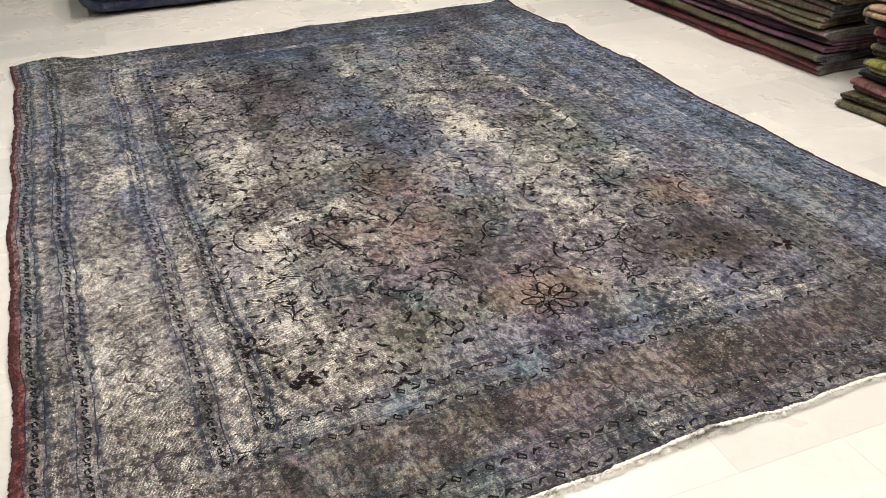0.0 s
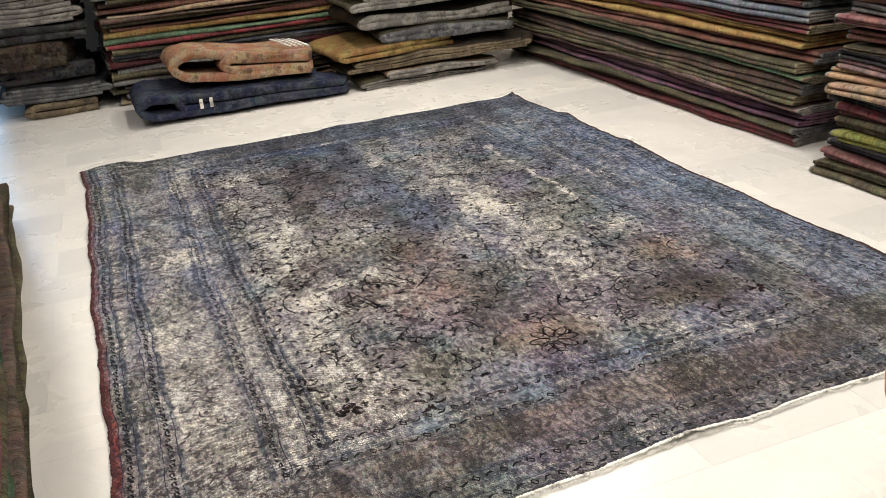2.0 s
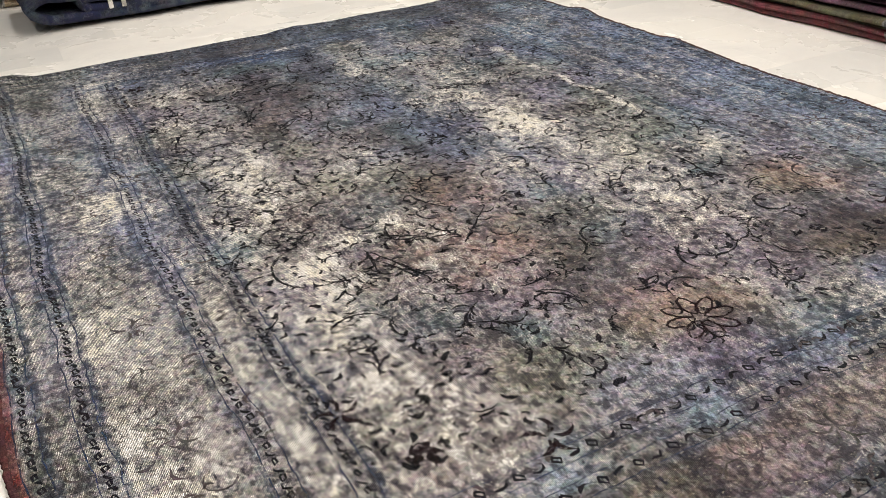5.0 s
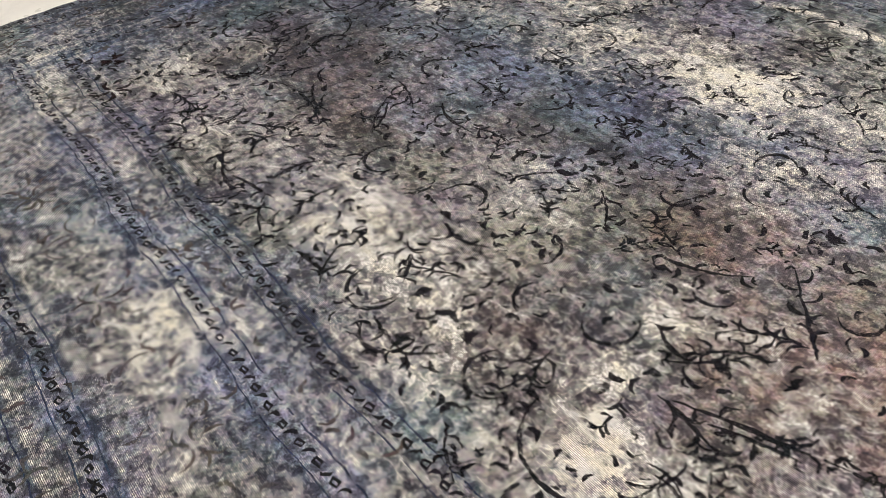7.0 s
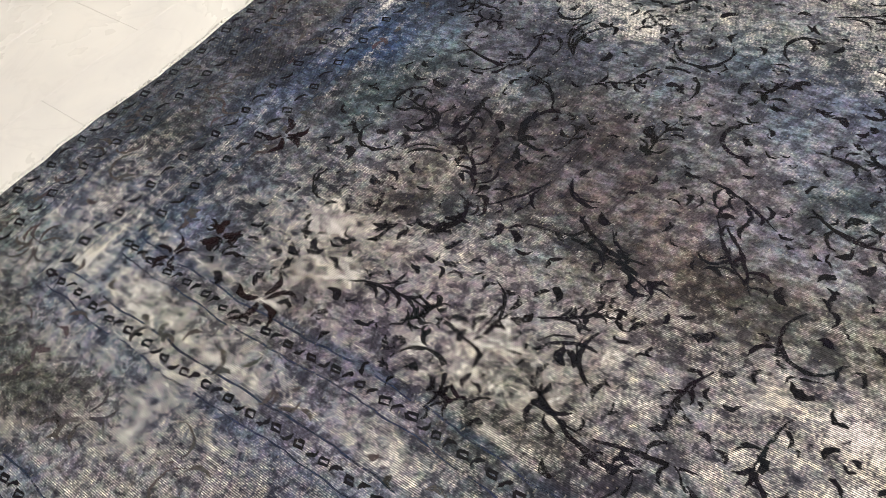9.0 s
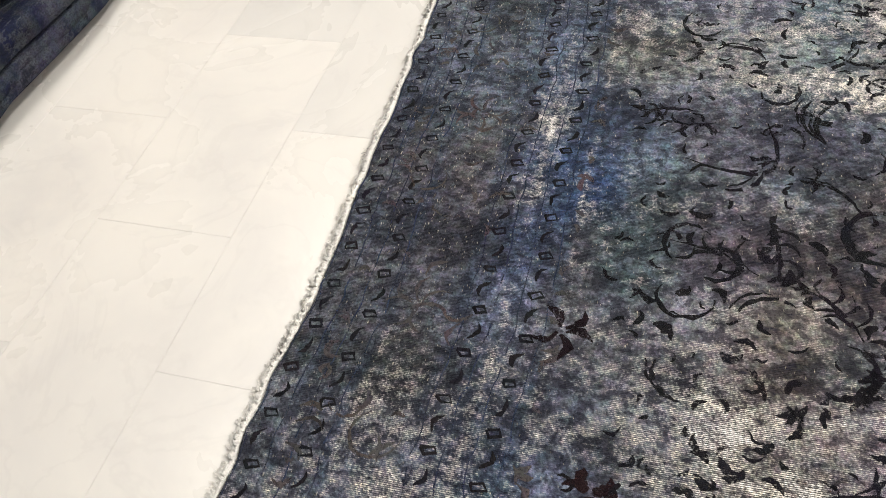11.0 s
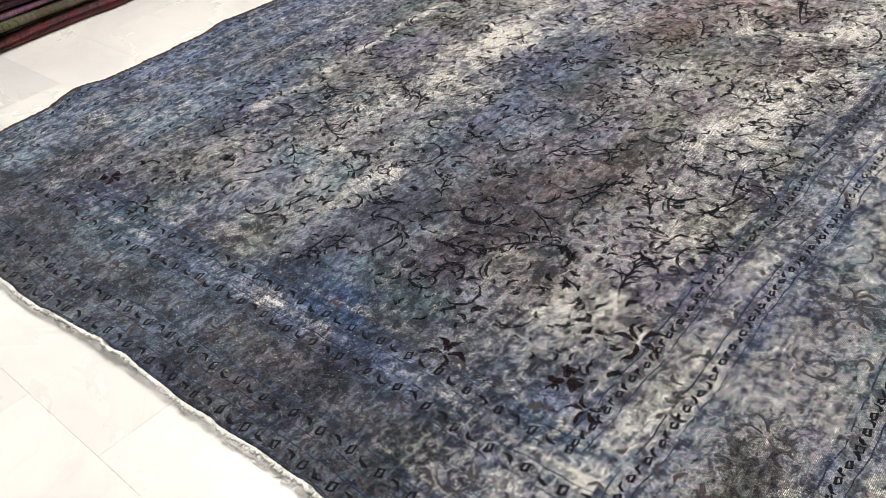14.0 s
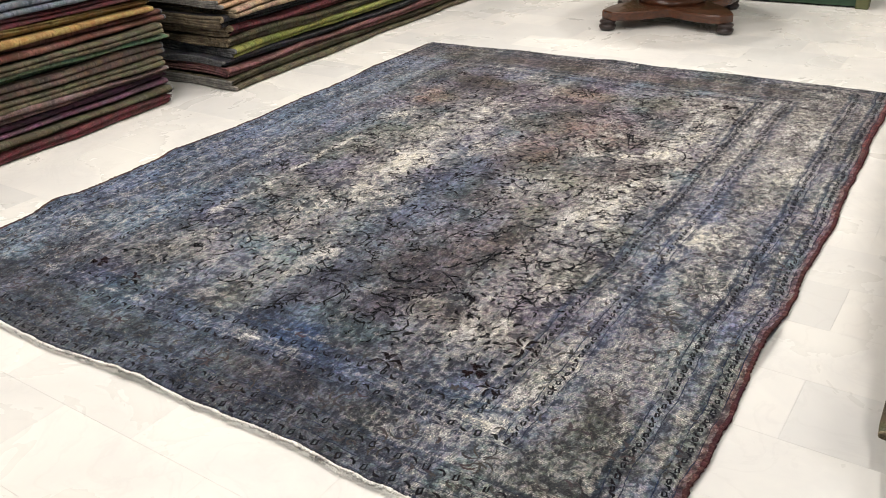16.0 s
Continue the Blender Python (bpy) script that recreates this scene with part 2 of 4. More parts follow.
def step(v, lo, hi):
    q = np.clip((np.asarray(v, float) - lo) / (hi - lo), 0, 1)
    return q * q * (3 - 2 * q)


def left_edge(y):
    return 0.050 + 0.007 * np.sin(y * 2.3 + 0.4) + 0.005 * np.sin(y * 9.1) + 0.010 * (vnoise(y, 0 * y, 0.06, 301) - 0.5) - 0.016 * step(y, 3.45, 3.85)


def right_edge(y):
    return 2.940 + 0.010 * np.sin(y * 3.1) + 0.008 * np.sin(y * 8.3 + 1) + 0.010 * (vnoise(y, 0 * y, 0.07, 302) - 0.5) - 0.045 * step(y, 3.4, 3.9)


def near_edge(x):
    return 0.122 + 0.007 * np.sin(x * 5.2) + 0.004 * np.sin(x * 13) + 0.008 * (vnoise(x, 0 * x, 0.05, 303) - 0.5) + 0.03 * step(x, 2.3, 2.9)


def far_edge(x):
    return 3.866 + 0.009 * np.sin(x * 3.4 + 0.5) + 0.005 * np.sin(x * 10.3) + 0.010 * (vnoise(x, 0 * x, 0.05, 304) - 0.5)


def rug_z(x, y):
    """Height of the rug's face: flat, with ripples that grow towards its edges."""
    x, y = np.asarray(x, float), np.asarray(y, float)
    d = np.minimum(np.minimum(x - 0.05, 2.94 - x), np.minimum(y - 0.12, 3.87 - y))
    rim = np.exp(-np.clip(d, 0, None) / 0.09)
    lift = step(vnoise(x, y, 0.34, 5), 0.55, 0.95)
    return 0.009 + 0.0035 * (vnoise(x, y, 0.5, 3) - 0.3) + 0.030 * lift * rim + 0.002 * vnoise(x, y, 0.12, 9)


NU, NV = 560, 720
u, v = np.meshgrid(np.linspace(0, 1, NU), np.linspace(0, 1, NV), indexing="ij")
gy0 = 0.12 + v * 3.75
lx, rx = left_edge(gy0), right_edge(gy0)
GX = lx + (rx - lx) * u
GY = near_edge(GX) + (far_edge(GX) - near_edge(GX)) * v
GZ = rug_z(GX, GY)

# worn places: x, y, half width, half length, strength
WORN = [(0.87, 1.53, .11, .09, .92), (0.76, 1.26, .14, .20, .62), (0.82, 0.92, .16, .20, .55), (0.87, 2.24, .11, .17, .65), (0.88, 2.02, .12, .12, .7),
        (1.86, 2.06, .13, .18, .72), (1.76, 2.47, .13, .20, .5), (1.97, 1.66, .13, .16, .7), (1.76, 1.50, .10, .12, .6), (1.90, 1.28, .16, .14, .55),
        (2.23, 1.55, .10, .12, .55), (1.18, 2.10, .09, .13, .65), (1.55, 1.75, .10, .10, .6), (1.95, 0.64, .26, .12, .45), (1.78, 0.80, .14, .10, .4),
        (2.12, 1.02, .12, .12, .3), (1.60, 3.00, .04, .20, .6), (0.92, 3.24, .10, .12, .45), (0.95, 2.90, .09, .10, .3), (0.91, 2.60, .10, .12, .35)]
WORN2 = [(0.42, 2.18, .07, .16, .62), (0.41, 2.70, .06, .20, .20), (0.24, 2.62, .08, .22, .10), (0.74, 3.62, .20, .09, .45), (0.48, 3.25, .06, .24, .45),
         (0.31, 1.30, .11, .50, .30), (0.35, 0.75, .16, .35, .36), (1.65, 2.86, .07, .16, .42), (1.90, 2.95, .12, .16, .35), (1.20, 1.56, .10, .12, .6),
         (1.24, 1.31, .12, .10, .5), (2.33, 3.17, .10, .14, .3), (1.51, 3.52, .12, .06, .45), (2.66, 2.30, .10, .5, .18), (2.68, 0.95, .12, .16, .30),
         (0.70, 0.62, .16, .10, .55), (1.60, 3.15, .03, .16, .5), (0.11, 2.4, .03, .9, .22), (0.11, 1.2, .03, .6, .26)]
WORN3 = [(2.00, 2.70, .20, .30, .45), (1.80, 2.55, .12, .25, .45), (2.50, 2.40, .12, .40, .35), (2.60, 3.05, .12, .30, .32), (2.05, 3.10, .14, .14, .35), (1.25, 1.20, .25, .10, .30)]
BLUE = [(1.30, 3.52, .34, .10, .9), (1.55, 3.62, .16, .2, .7), (2.75, 2.5, .30, .9, .55), (2.85, 1.3, .25, .7, .40), (2.5, 2.95, .30, .30, .5),
        (1.60, 2.25, .12, .7, .5), (2.20, 3.45, .4, .12, .4), (0.72, 3.60, .3, .15, .35), (0.45, 2.2, .08, .5, .6), (0.47, 3.1, .06, .5, .45),
        (1.9, 0.62, .4, .08, .5), (0.30, 2.4, .12, .6, .25), (2.2, 0.42, .3, .12, .25), (1.5, 2.9, .3, .4, .35), (0.18, 2.2, .03, 1.6, .5)]
BROWN = [(1.30, 0.34, .3, .10, .60), (2.00, 0.34, .4, .10, .60), (2.5, 0.46, .25, .16, .45), (1.36, 1.80, .14, .16, .7), (2.12, 0.88, .20, .16, .7),
         (1.53, 0.85, .20, .16, .5), (2.22, 1.20, .14, .14, .5), (0.78, 0.40, .25, .14, .6), (1.95, 3.71, .45, .10, .25), (1.22, 3.72, .28, .12, .85),
         (1.30, 2.95, .25, .25, .55), (1.30, 1.40, .2, .2, .45), (1.36, 1.04, .2, .2, .45), (1.05, 2.75, .15, .2, .35), (0.95, 3.62, .15, .12, .4), (2.7, 0.3, .2, .12, .6)]
DARK = [(1.15, 2.90, .22, .24, .6), (1.45, 3.05, .10, .5, .7), (1.43, 2.10, .08, .4, .6), (1.42, 1.25, .08, .25, .35), (2.08, 2.75, .14, .35, .55),
        (2.2, 0.88, .2, .14, .5), (1.55, 3.55, .14, .2, .7), (2.25, 3.74, .7, .14, .80), (1.3, 3.74, .4, .12, .85), (2.80, 3.5, .25, .3, .30),
        (1.2, 3.86, 1.2, .06, .4), (1.45, 2.36, .14, .16, .5), (2.0, 0.3, 1.0, .14, .48), (1.16, 1.82, .12, .10, .35), (2.35, 2.5, .08, .6, .2), (1.20, 3.05, .26, .36, .22), (0.78, 3.02, .12, .12, .30), (1.20, 3.72, .28, .14, .95), (1.22, 2.45, .18, .22, .50)]
PINK = [(1.16, 1.50, .16, .14, .6), (1.22, 1.32, .18, .14, .6), (1.33, 1.72, .12, .10, .6), (2.33, 1.22, .10, .10, .7), (1.55, 0.80, .14, .12, .35),
        (1.00, 1.78, .12, .12, .4), (1.10, 2.70, .20, .25, .4), (0.95, 3.0, .10, .14, .25), (0.16, 0.5, .1, .3, .3), (0.9, 0.4, .2, .1, .3)]


def blots(table, seed):
    wx = GX + 0.11 * (vnoise(GX, GY, 0.13, seed) - 0.5) + 0.05 * (vnoise(GX, GY, 0.045, seed + 1) - 0.5)
    wy = GY + 0.18 * (vnoise(GX, GY, 0.17, seed + 2) - 0.5) + 0.08 * (vnoise(GX, GY, 0.06, seed + 3) - 0.5)
    total = np.zeros_like(GX)
    for x, y, a, b, s in table:
        total = np.maximum(total, s * np.exp(-(((wx - x) / a) ** 2 + ((wy - y) / b) ** 2) * 0.68))
    return total


worn = np.maximum(np.maximum(blots(WORN, 20), blots(WORN2, 30)), blots(WORN3, 40))
# the long pale crease
cx = 2.262 + 0.012 * np.sin(GY * 4.0) + 0.03 * (vnoise(GX, GY, 0.07, 43) - 0.5)
crease = np.exp(-((GX - cx) / 0.024) ** 2) * step(GY, 1.72, 1.95) * step(-GY, -3.05, -2.85) * (0.35 + 0.85 * vnoise(GX, GY, 0.09, 44))
worn = np.maximum(worn, 1.08 * crease)
streak = vnoise(GX * 2.6, GY, 0.16, 51)
broad = vnoise(GX * 1.5, GY, 0.30, 53)


def column(x, half, y_lo, y_hi, soft):
    return np.exp(-((GX - x + 0.10 * (broad - 0.5)) / half) ** 2) * step(GY, y_lo, y_lo + soft) * step(-GY, -y_hi, -y_hi + soft)


worn = worn * (0.72 + 0.45 * vnoise(GX, GY, 0.05, 54))
worn = 0.86 * worn + 0.17 * column(0.84, 0.22, 0.45, 3.35, 0.4) + 0.16 * column(1.86, 0.22, 0.9, 3.2, 0.5) + 0.12 * column(0.32, 0.20, 0.1, 3.6, 0.3)
worn = worn - 0.14 * column(1.42, 0.12, 0.7, 3.6, 0.4)
worn = worn + 0.20 * (streak - 0.5) + 0.22 * (broad - 0.5) + 0.08
blue, brown, dark, pink = blots(BLUE, 60), blots(BROWN, 70), blots(DARK, 80), blots(PINK, 90)
patch = vnoise(GX, GY, 0.10, 95)
patch2 = vnoise(GX, GY, 0.035, 96)

# guard stripes: distance from the rug's edges
dl, dr, dn, df = GX - lx, rx - GX, GY - near_edge(GX), far_edge(GX) - GY
LEFT, RIGHT = (0.040, 0.157, 0.446, 0.572), (0.035, 0.140, 0.385, 0.530)
NEAR, FAR = (0.024, 0.112, 0.364, 0.454), (0.024, 0.103, 0.278, 0.362)


def lerp(a, b, f):
    return a + (np.array(b) - a) * np.clip(f, 0, 1)[..., None]


dye = np.empty((*GX.shape, 3))
dye[:] = (0.132, 0.131, 0.144)
dye = lerp(dye, (0.135, 0.117, 0.104), 0.6 * step(vnoise(GX, GY, 0.22, 97), 0.5, 0.8))
dye = lerp(dye, (0.108, 0.145, 0.150), 0.6 * step(vnoise(GX, GY, 0.15, 98), 0.6, 0.85))
dye = lerp(dye, (0.130, 0.108, 0.135), 0.6 * step(vnoise(GX, GY, 0.26, 201), 0.50, 0.85))
dye = lerp(dye, (0.130, 0.132, 0.100), 0.55 * step(vnoise(GX, GY, 0.19, 202), 0.50, 0.85))
dye = lerp(dye, (0.088, 0.116, 0.200), blue * (0.7 + 0.4 * patch))
dye = lerp(dye, (0.105, 0.078, 0.058), brown * (0.7 + 0.5 * patch2))
dye = lerp(dye, (0.215, 0.145, 0.125), 0.8 * pink * (0.4 + 0.9 * patch2))
dye = lerp(dye, (0.034, 0.034, 0.048), 0.90 * dark * (0.6 + 0.5 * patch))
rough_line = 0.012 * (vnoise(GX, GY, 0.04, 120) - 0.5)
far_band = step(FAR[2] - df + rough_line, 0, 0.02) * step(GX, 0.45, 1.25)
near_band = step(NEAR[2] - dn + rough_line, 0, 0.02) * step(GX, 0.70, 1.35)
right_band = step(RIGHT[2] - dr + rough_line, 0, 0.02) * (1 - far_band) * (1 - near_band)
guard_far = step(df + rough_line, FAR[2], FAR[2] + 0.015) * step(FAR[3] - df, 0, 0.015) * step(dl, 0.45, 0.5) * step(dr, 0.40, 0.45)
guard_near = step(dn + rough_line, NEAR[2], NEAR[2] + 0.015) * step(NEAR[3] - dn, 0, 0.015) * step(dl, 0.45, 0.5) * step(dr, 0.40, 0.45)
guard_left = step(dl + rough_line, LEFT[2] + 0.02, LEFT[2] + 0.04) * step(LEFT[3] - 0.02 - dl, 0, 0.015) * step(dn, 0.35, 0.4) * step(df, 0.28, 0.32)
blotch = np.clip(0.50 + 1.2 * (vnoise(GX, GY, 0.26, 121) - 0.35) + 0.5 * (vnoise(GX, GY, 0.07, 122) - 0.5), 0, 1.2)
left_band = step(LEFT[3] - dl + rough_line, 0, 0.02) * (0.35 + 0.65 * step(-GY, -2.2, -1.0)) * step(dl, 0.05, 0.08)
dye = lerp(dye, (0.215, 0.200, 0.190), 0.50 * left_band)
dye = lerp(dye, (0.066, 0.072, 0.078), 0.55 * far_band * blotch)
dye = lerp(dye, (0.095, 0.075, 0.060), 0.16 * near_band * blotch)
dye = lerp(dye, (0.128, 0.150, 0.185), 0.40 * right_band)
dye = lerp(dye, (0.125, 0.150, 0.195), 0.30 * guard_far * blotch + 0.30 * guard_near * blotch + 0.10 * guard_left)
worn = worn - 0.24 * far_band * step(GX, 0.9, 1.3) + 0.05 * right_band + 0.07 * near_band + 0.10 * guard_far + 0.08 * guard_near + 0.10 * guard_left + 0.05 * left_band
fleck = 0.15 + 0.55 * near_band + 0.35 * far_band + 0.5 * (vnoise(GX, GY, 0.3, 123) - 0.4)
frac = 0.36 * vnoise(GX * 2.4, GY * 0.8, 0.22, 110) + 0.26 * vnoise(GX, GY, 0.085, 111) + 0.18 * vnoise(GX, GY, 0.032, 112) + 0.20 * vnoise(GX * 5, GY, 0.20, 116)
dye = dye * (0.48 + 0.90 * step(frac, 0.27, 0.74))[..., None]
frac2 = 0.25 * vnoise(GX * 1.4, GY, 0.14, 113) + 0.22 * vnoise(GX * 4.5, GY, 0.20, 117) + 0.31 * vnoise(GX * 1.2, GY, 0.06, 114) + 0.22 * vnoise(GX, GY, 0.028, 115)
worn = worn * 1.04 + 0.035 + 0.80 * (frac2 - 0.5)
stripe = np.zeros_like(GX)
for k in range(4):
    fit_side = step(dn, NEAR[k] - 0.02, NEAR[k] + 0.01) * step(df, FAR[k] - 0.02, FAR[k] + 0.01)
    fit_end = step(dl, LEFT[k] - 0.02, LEFT[k] + 0.01) * step(dr, RIGHT[k] - 0.02, RIGHT[k] + 0.01)
    for dist, at, keep, weight in ((dl, LEFT[k], fit_side, 0.78), (dr, RIGHT[k], fit_side, 0.55), (dn, NEAR[k], fit_end, 0.45), (df, FAR[k], fit_end, 0.50)):
        shift = -0.030 if k == 2 else 0.030
        band = 0.45 * np.exp(-((dist - at) / 0.014) ** 2) + 0.9 * np.exp(-((dist - at - shift) / 0.010) ** 2) + 0.45 * np.exp(-((dist - at + shift) / 0.006) ** 2)
        stripe = np.maximum(stripe, band * keep * weight)
        worn = worn + 0.24 * keep * np.exp(-((dist - at - 0.045) / 0.007) ** 2)
stripe *= 0.55 + 0.6 * vnoise(GX, GY, 0.09, 99)
dye = lerp(dye, (0.034, 0.046, 0.066), 0.90 * stripe)
worn = worn - 0.45 * stripe - 0.40 * dark - 0.26 * brown
# the dye turns cooler towards the far end
cool = step(GY, 1.3, 2.9)[..., None]
dye = 1.17 * dye * (1 - cool + cool * np.array((0.975, 1.01, 1.015)))
# red wool comes through along the left side
red = step(left_edge(GY) - GX, -0.027, -0.014) * (0.55 + 0.45 * step(-GY, -2.6, -0.8))
dye = lerp(dye, (0.150, 0.062, 0.058), red * (0.6 + 0.5 * patch2))
worn = worn - 0.25 * red


def rug_material():
    n = Nodes("overdyed_rug_wool", 0.95)
    p = n.place()
    long_y = n.place((1.0, 0.5, 1.0))
    long_x = n.place((0.35, 1.0, 1.0))
    clump = n.noise(long_y, 75, 4, 0.62)
    knot = n.noise(p, 240, 3, 0.65)
    cloud = n.noise(long_y, 24, 4, 0.6)
    dash = n.noise(long_x, 330, 1, 0.5)
    hue = n.noise(p, 55, 3, 0.6, colour=True)
    warp_line = n.wave(p, 104, "X", 0.5)
    wear = n.attr("wear").outputs["Fac"]
    dye_in = n.attr("dye").outputs["Color"]
    figure = n.noise(p, 34, 5, 0.68, warp=0.4)
    bits = n.math("ADD", n.math("MULTIPLY", n.math("SUBTRACT", clump, 0.5), 1.5), n.math("MULTIPLY", n.math("SUBTRACT", cloud, 0.5), 1.0))
    bits = n.math("ADD", bits, n.math("MULTIPLY", n.math("SUBTRACT", knot, 0.5), 1.0))
    bits = n.math("ADD", bits, n.math("MULTIPLY", n.math("SUBTRACT", figure, 0.5), 2.0))
    level = n.math("ADD", wear, bits)
    level = n.math("ADD", level, n.math("MULTIPLY", n.math("SUBTRACT", warp_line, 0.5), 0.22))

    def grey(v):
        tone = n.t.nodes.new("ShaderNodeCombineColor")
        for k in range(3):
            n.put(tone.inputs[k], v)
        return tone.outputs[0]

    # the dyed pile, tuft by tuft, with older colours showing through
    tint = n.mix(1.0, hue, (2.0, 2.0, 2.0), "MULTIPLY")
    col = n.mix(0.22, dye_in, n.mix(1.0, dye_in, tint, "MULTIPLY"))
    col = n.mix(1.0, col, grey(n.ramp(clump, 0.32, 0.68, 0.42, 1.58)), "MULTIPLY")
    col = n.mix(n.ramp(figure, 0.50, 0.42, 0.0, 0.85), col, n.mix(1.0, dye_in, (0.30, 0.29, 0.32), "MULTIPLY"))
    # half-worn wool, then the bare cotton
    half = n.mix(n.ramp(knot, 0.35, 0.65), n.mix(0.35, dye_in, (0.34, 0.32, 0.31)), n.mix(0.60, dye_in, (0.46, 0.43, 0.40)))
    half = n.mix(0.16, half, n.mix(1.0, half, tint, "MULTIPLY"))
    col = n.mix(n.ramp(level, 0.20, 0.66, 0.0, 0.88), col, half)
    bare = n.mix(n.ramp(cloud, 0.35, 0.65), (0.72, 0.675, 0.58), (0.66, 0.635, 0.61))
    col = n.mix(n.ramp(level, 0.60, 1.04, 0.0, 0.95), col, bare)
    # dark remains of pile in the worn ground, broken pale threads, painted glints
    col = n.mix(n.ramp(clump, 0.40, 0.30, 0.0, 0.85), col, (0.020, 0.019, 0.026))
    shown = n.math("ADD", dash, n.math("MULTIPLY", n.attr("fleck").outputs["Fac"], 0.075))
    col = n.mix(n.ramp(shown, 0.71, 0.80, 0.0, 0.55), col, (0.56, 0.52, 0.44))
    line = n.mix(1.0, col, grey(n.ramp(warp_line, 0.10, 0.62, 0.28, 1.12)), "MULTIPLY")
    col = n.mix(n.ramp(level, 0.15, 0.65, 0.10, 1.0), col, line)
    col = n.mix(1.0, col, grey(n.ramp(knot, 0.36, 0.64, 0.62, 1.36)), "MULTIPLY")
    n.out.inputs["Specular IOR Level"].default_value = 0.08
    n.out.inputs["Sheen Weight"].default_value = 0.07
    n.out.inputs["Sheen Roughness"].default_value = 0.45
    n.out.inputs["Sheen Tint"].default_value = (0.78, 0.88, 1.0, 1)
    relief = n.math("ADD", n.math("MULTIPLY", clump, 0.8), n.math("ADD", knot, n.math("MULTIPLY", warp_line, 0.4)))
    rich = n.t.nodes.new("ShaderNodeHueSaturation")
    rich.inputs["Saturation"].default_value = 1.32
    n.put(rich.inputs["Color"], col)
    return n.done(rich.outputs[0], relief, 0.003, 0.7)


RUG = rug_material()
BLACK_WOOL = wool("black_pattern_wool", (0.010, 0.010, 0.013), (0.014, 0.013, 0.016), (0.035, 0.033, 0.036), 0.3, ragged=True)
MAROON_WOOL = wool("maroon_pattern_wool", (0.014, 0.009, 0.011), (0.020, 0.011, 0.013), (0.04, 0.025, 0.025), 0.3, ragged=True)
CHAIN_WOOL = wool("black_chain_wool", (0.011, 0.011, 0.014), (0.016, 0.015, 0.018), (0.035, 0.033, 0.036), 0.2)
NAVY_LINE = wool("navy_guard_line_wool", (0.034, 0.050, 0.095), (0.026, 0.032, 0.055), (0.10, 0.11, 0.14), 0.4, ragged=True)
FAINT_WOOL = wool("faint_pattern_wool", (0.060, 0.054, 0.058), (0.09, 0.078, 0.075), (0.15, 0.13, 0.12), 0.4, ragged=True)
COTTON = wool("cream_cotton", (0.74, 0.71, 0.65), (0.76, 0.73, 0.68), (0.8, 0.78, 0.73), 0.4, 0.08, old=0.0)
RED_EDGE = wool("red_selvedge_wool", (0.11, 0.042, 0.042), (0.07, 0.03, 0.034), (0.30, 0.16, 0.13), 0.5)
DARK_EDGE = wool("brown_selvedge_wool", (0.085, 0.045, 0.035), (0.06, 0.04, 0.045), (0.2, 0.13, 0.1), 0.4)

area_rug = thing("area_rug", pose(0, 0, 0), "large faded blue-grey overdyed rug with worn cream patches, dark vines",
                 "rug")

# the pile: a dense face with a turned-down rim
top = np.stack([GX, GY, GZ], -1).reshape(-1, 3)
idx = np.arange(NU * NV).reshape(NU, NV)
quads = np.stack([idx[:-1, :-1], idx[1:, :-1], idx[1:, 1:], idx[:-1, 1:]], -1).reshape(-1, 4)
ring = np.concatenate([idx[:, 0], idx[-1, 1:], idx[-2::-1, -1], idx[0, -2:0:-1]])
low = top[ring].copy()
low[:, 2] = np.maximum(0.001, low[:, 2] - 0.008)
base_i = NU * NV + np.arange(len(ring))
skirt = np.stack([ring, base_i, np.roll(base_i, -1), np.roll(ring, -1)], -1)
verts = np.concatenate([top, low]).astype(np.float32)
faces = np.concatenate([quads, skirt]).astype(np.int32)
me = bpy.data.meshes.new("woven_face")
me.vertices.add(len(verts))
me.vertices.foreach_set("co", verts.ravel())
me.loops.add(faces.size)
me.loops.foreach_set("vertex_index", faces.ravel())
me.polygons.add(len(faces))
me.polygons.foreach_set("loop_start", np.arange(0, faces.size, 4, dtype=np.int32))
me.update(calc_edges=True)
me.shade_smooth()
a = me.attributes.new("dye", "FLOAT_COLOR", "POINT")
rgba = np.ones((len(verts), 4), np.float32)
rgba[:NU * NV, :3] = dye.reshape(-1, 3)
rgba[NU * NV:, :3] = dye.reshape(-1, 3)[ring]
a.data.foreach_set("color", rgba.ravel())
a = me.attributes.new("wear", "FLOAT", "POINT")
w = np.concatenate([worn.ravel(), worn.ravel()[ring]]).astype(np.float32)
a.data.foreach_set("value", w)
a = me.attributes.new("fleck", "FLOAT", "POINT")
a.data.foreach_set("value", np.concatenate([fleck.ravel(), fleck.ravel()[ring]]).astype(np.float32))
me.materials.append(RUG)
part("woven_face", me, RUG, area_rug)


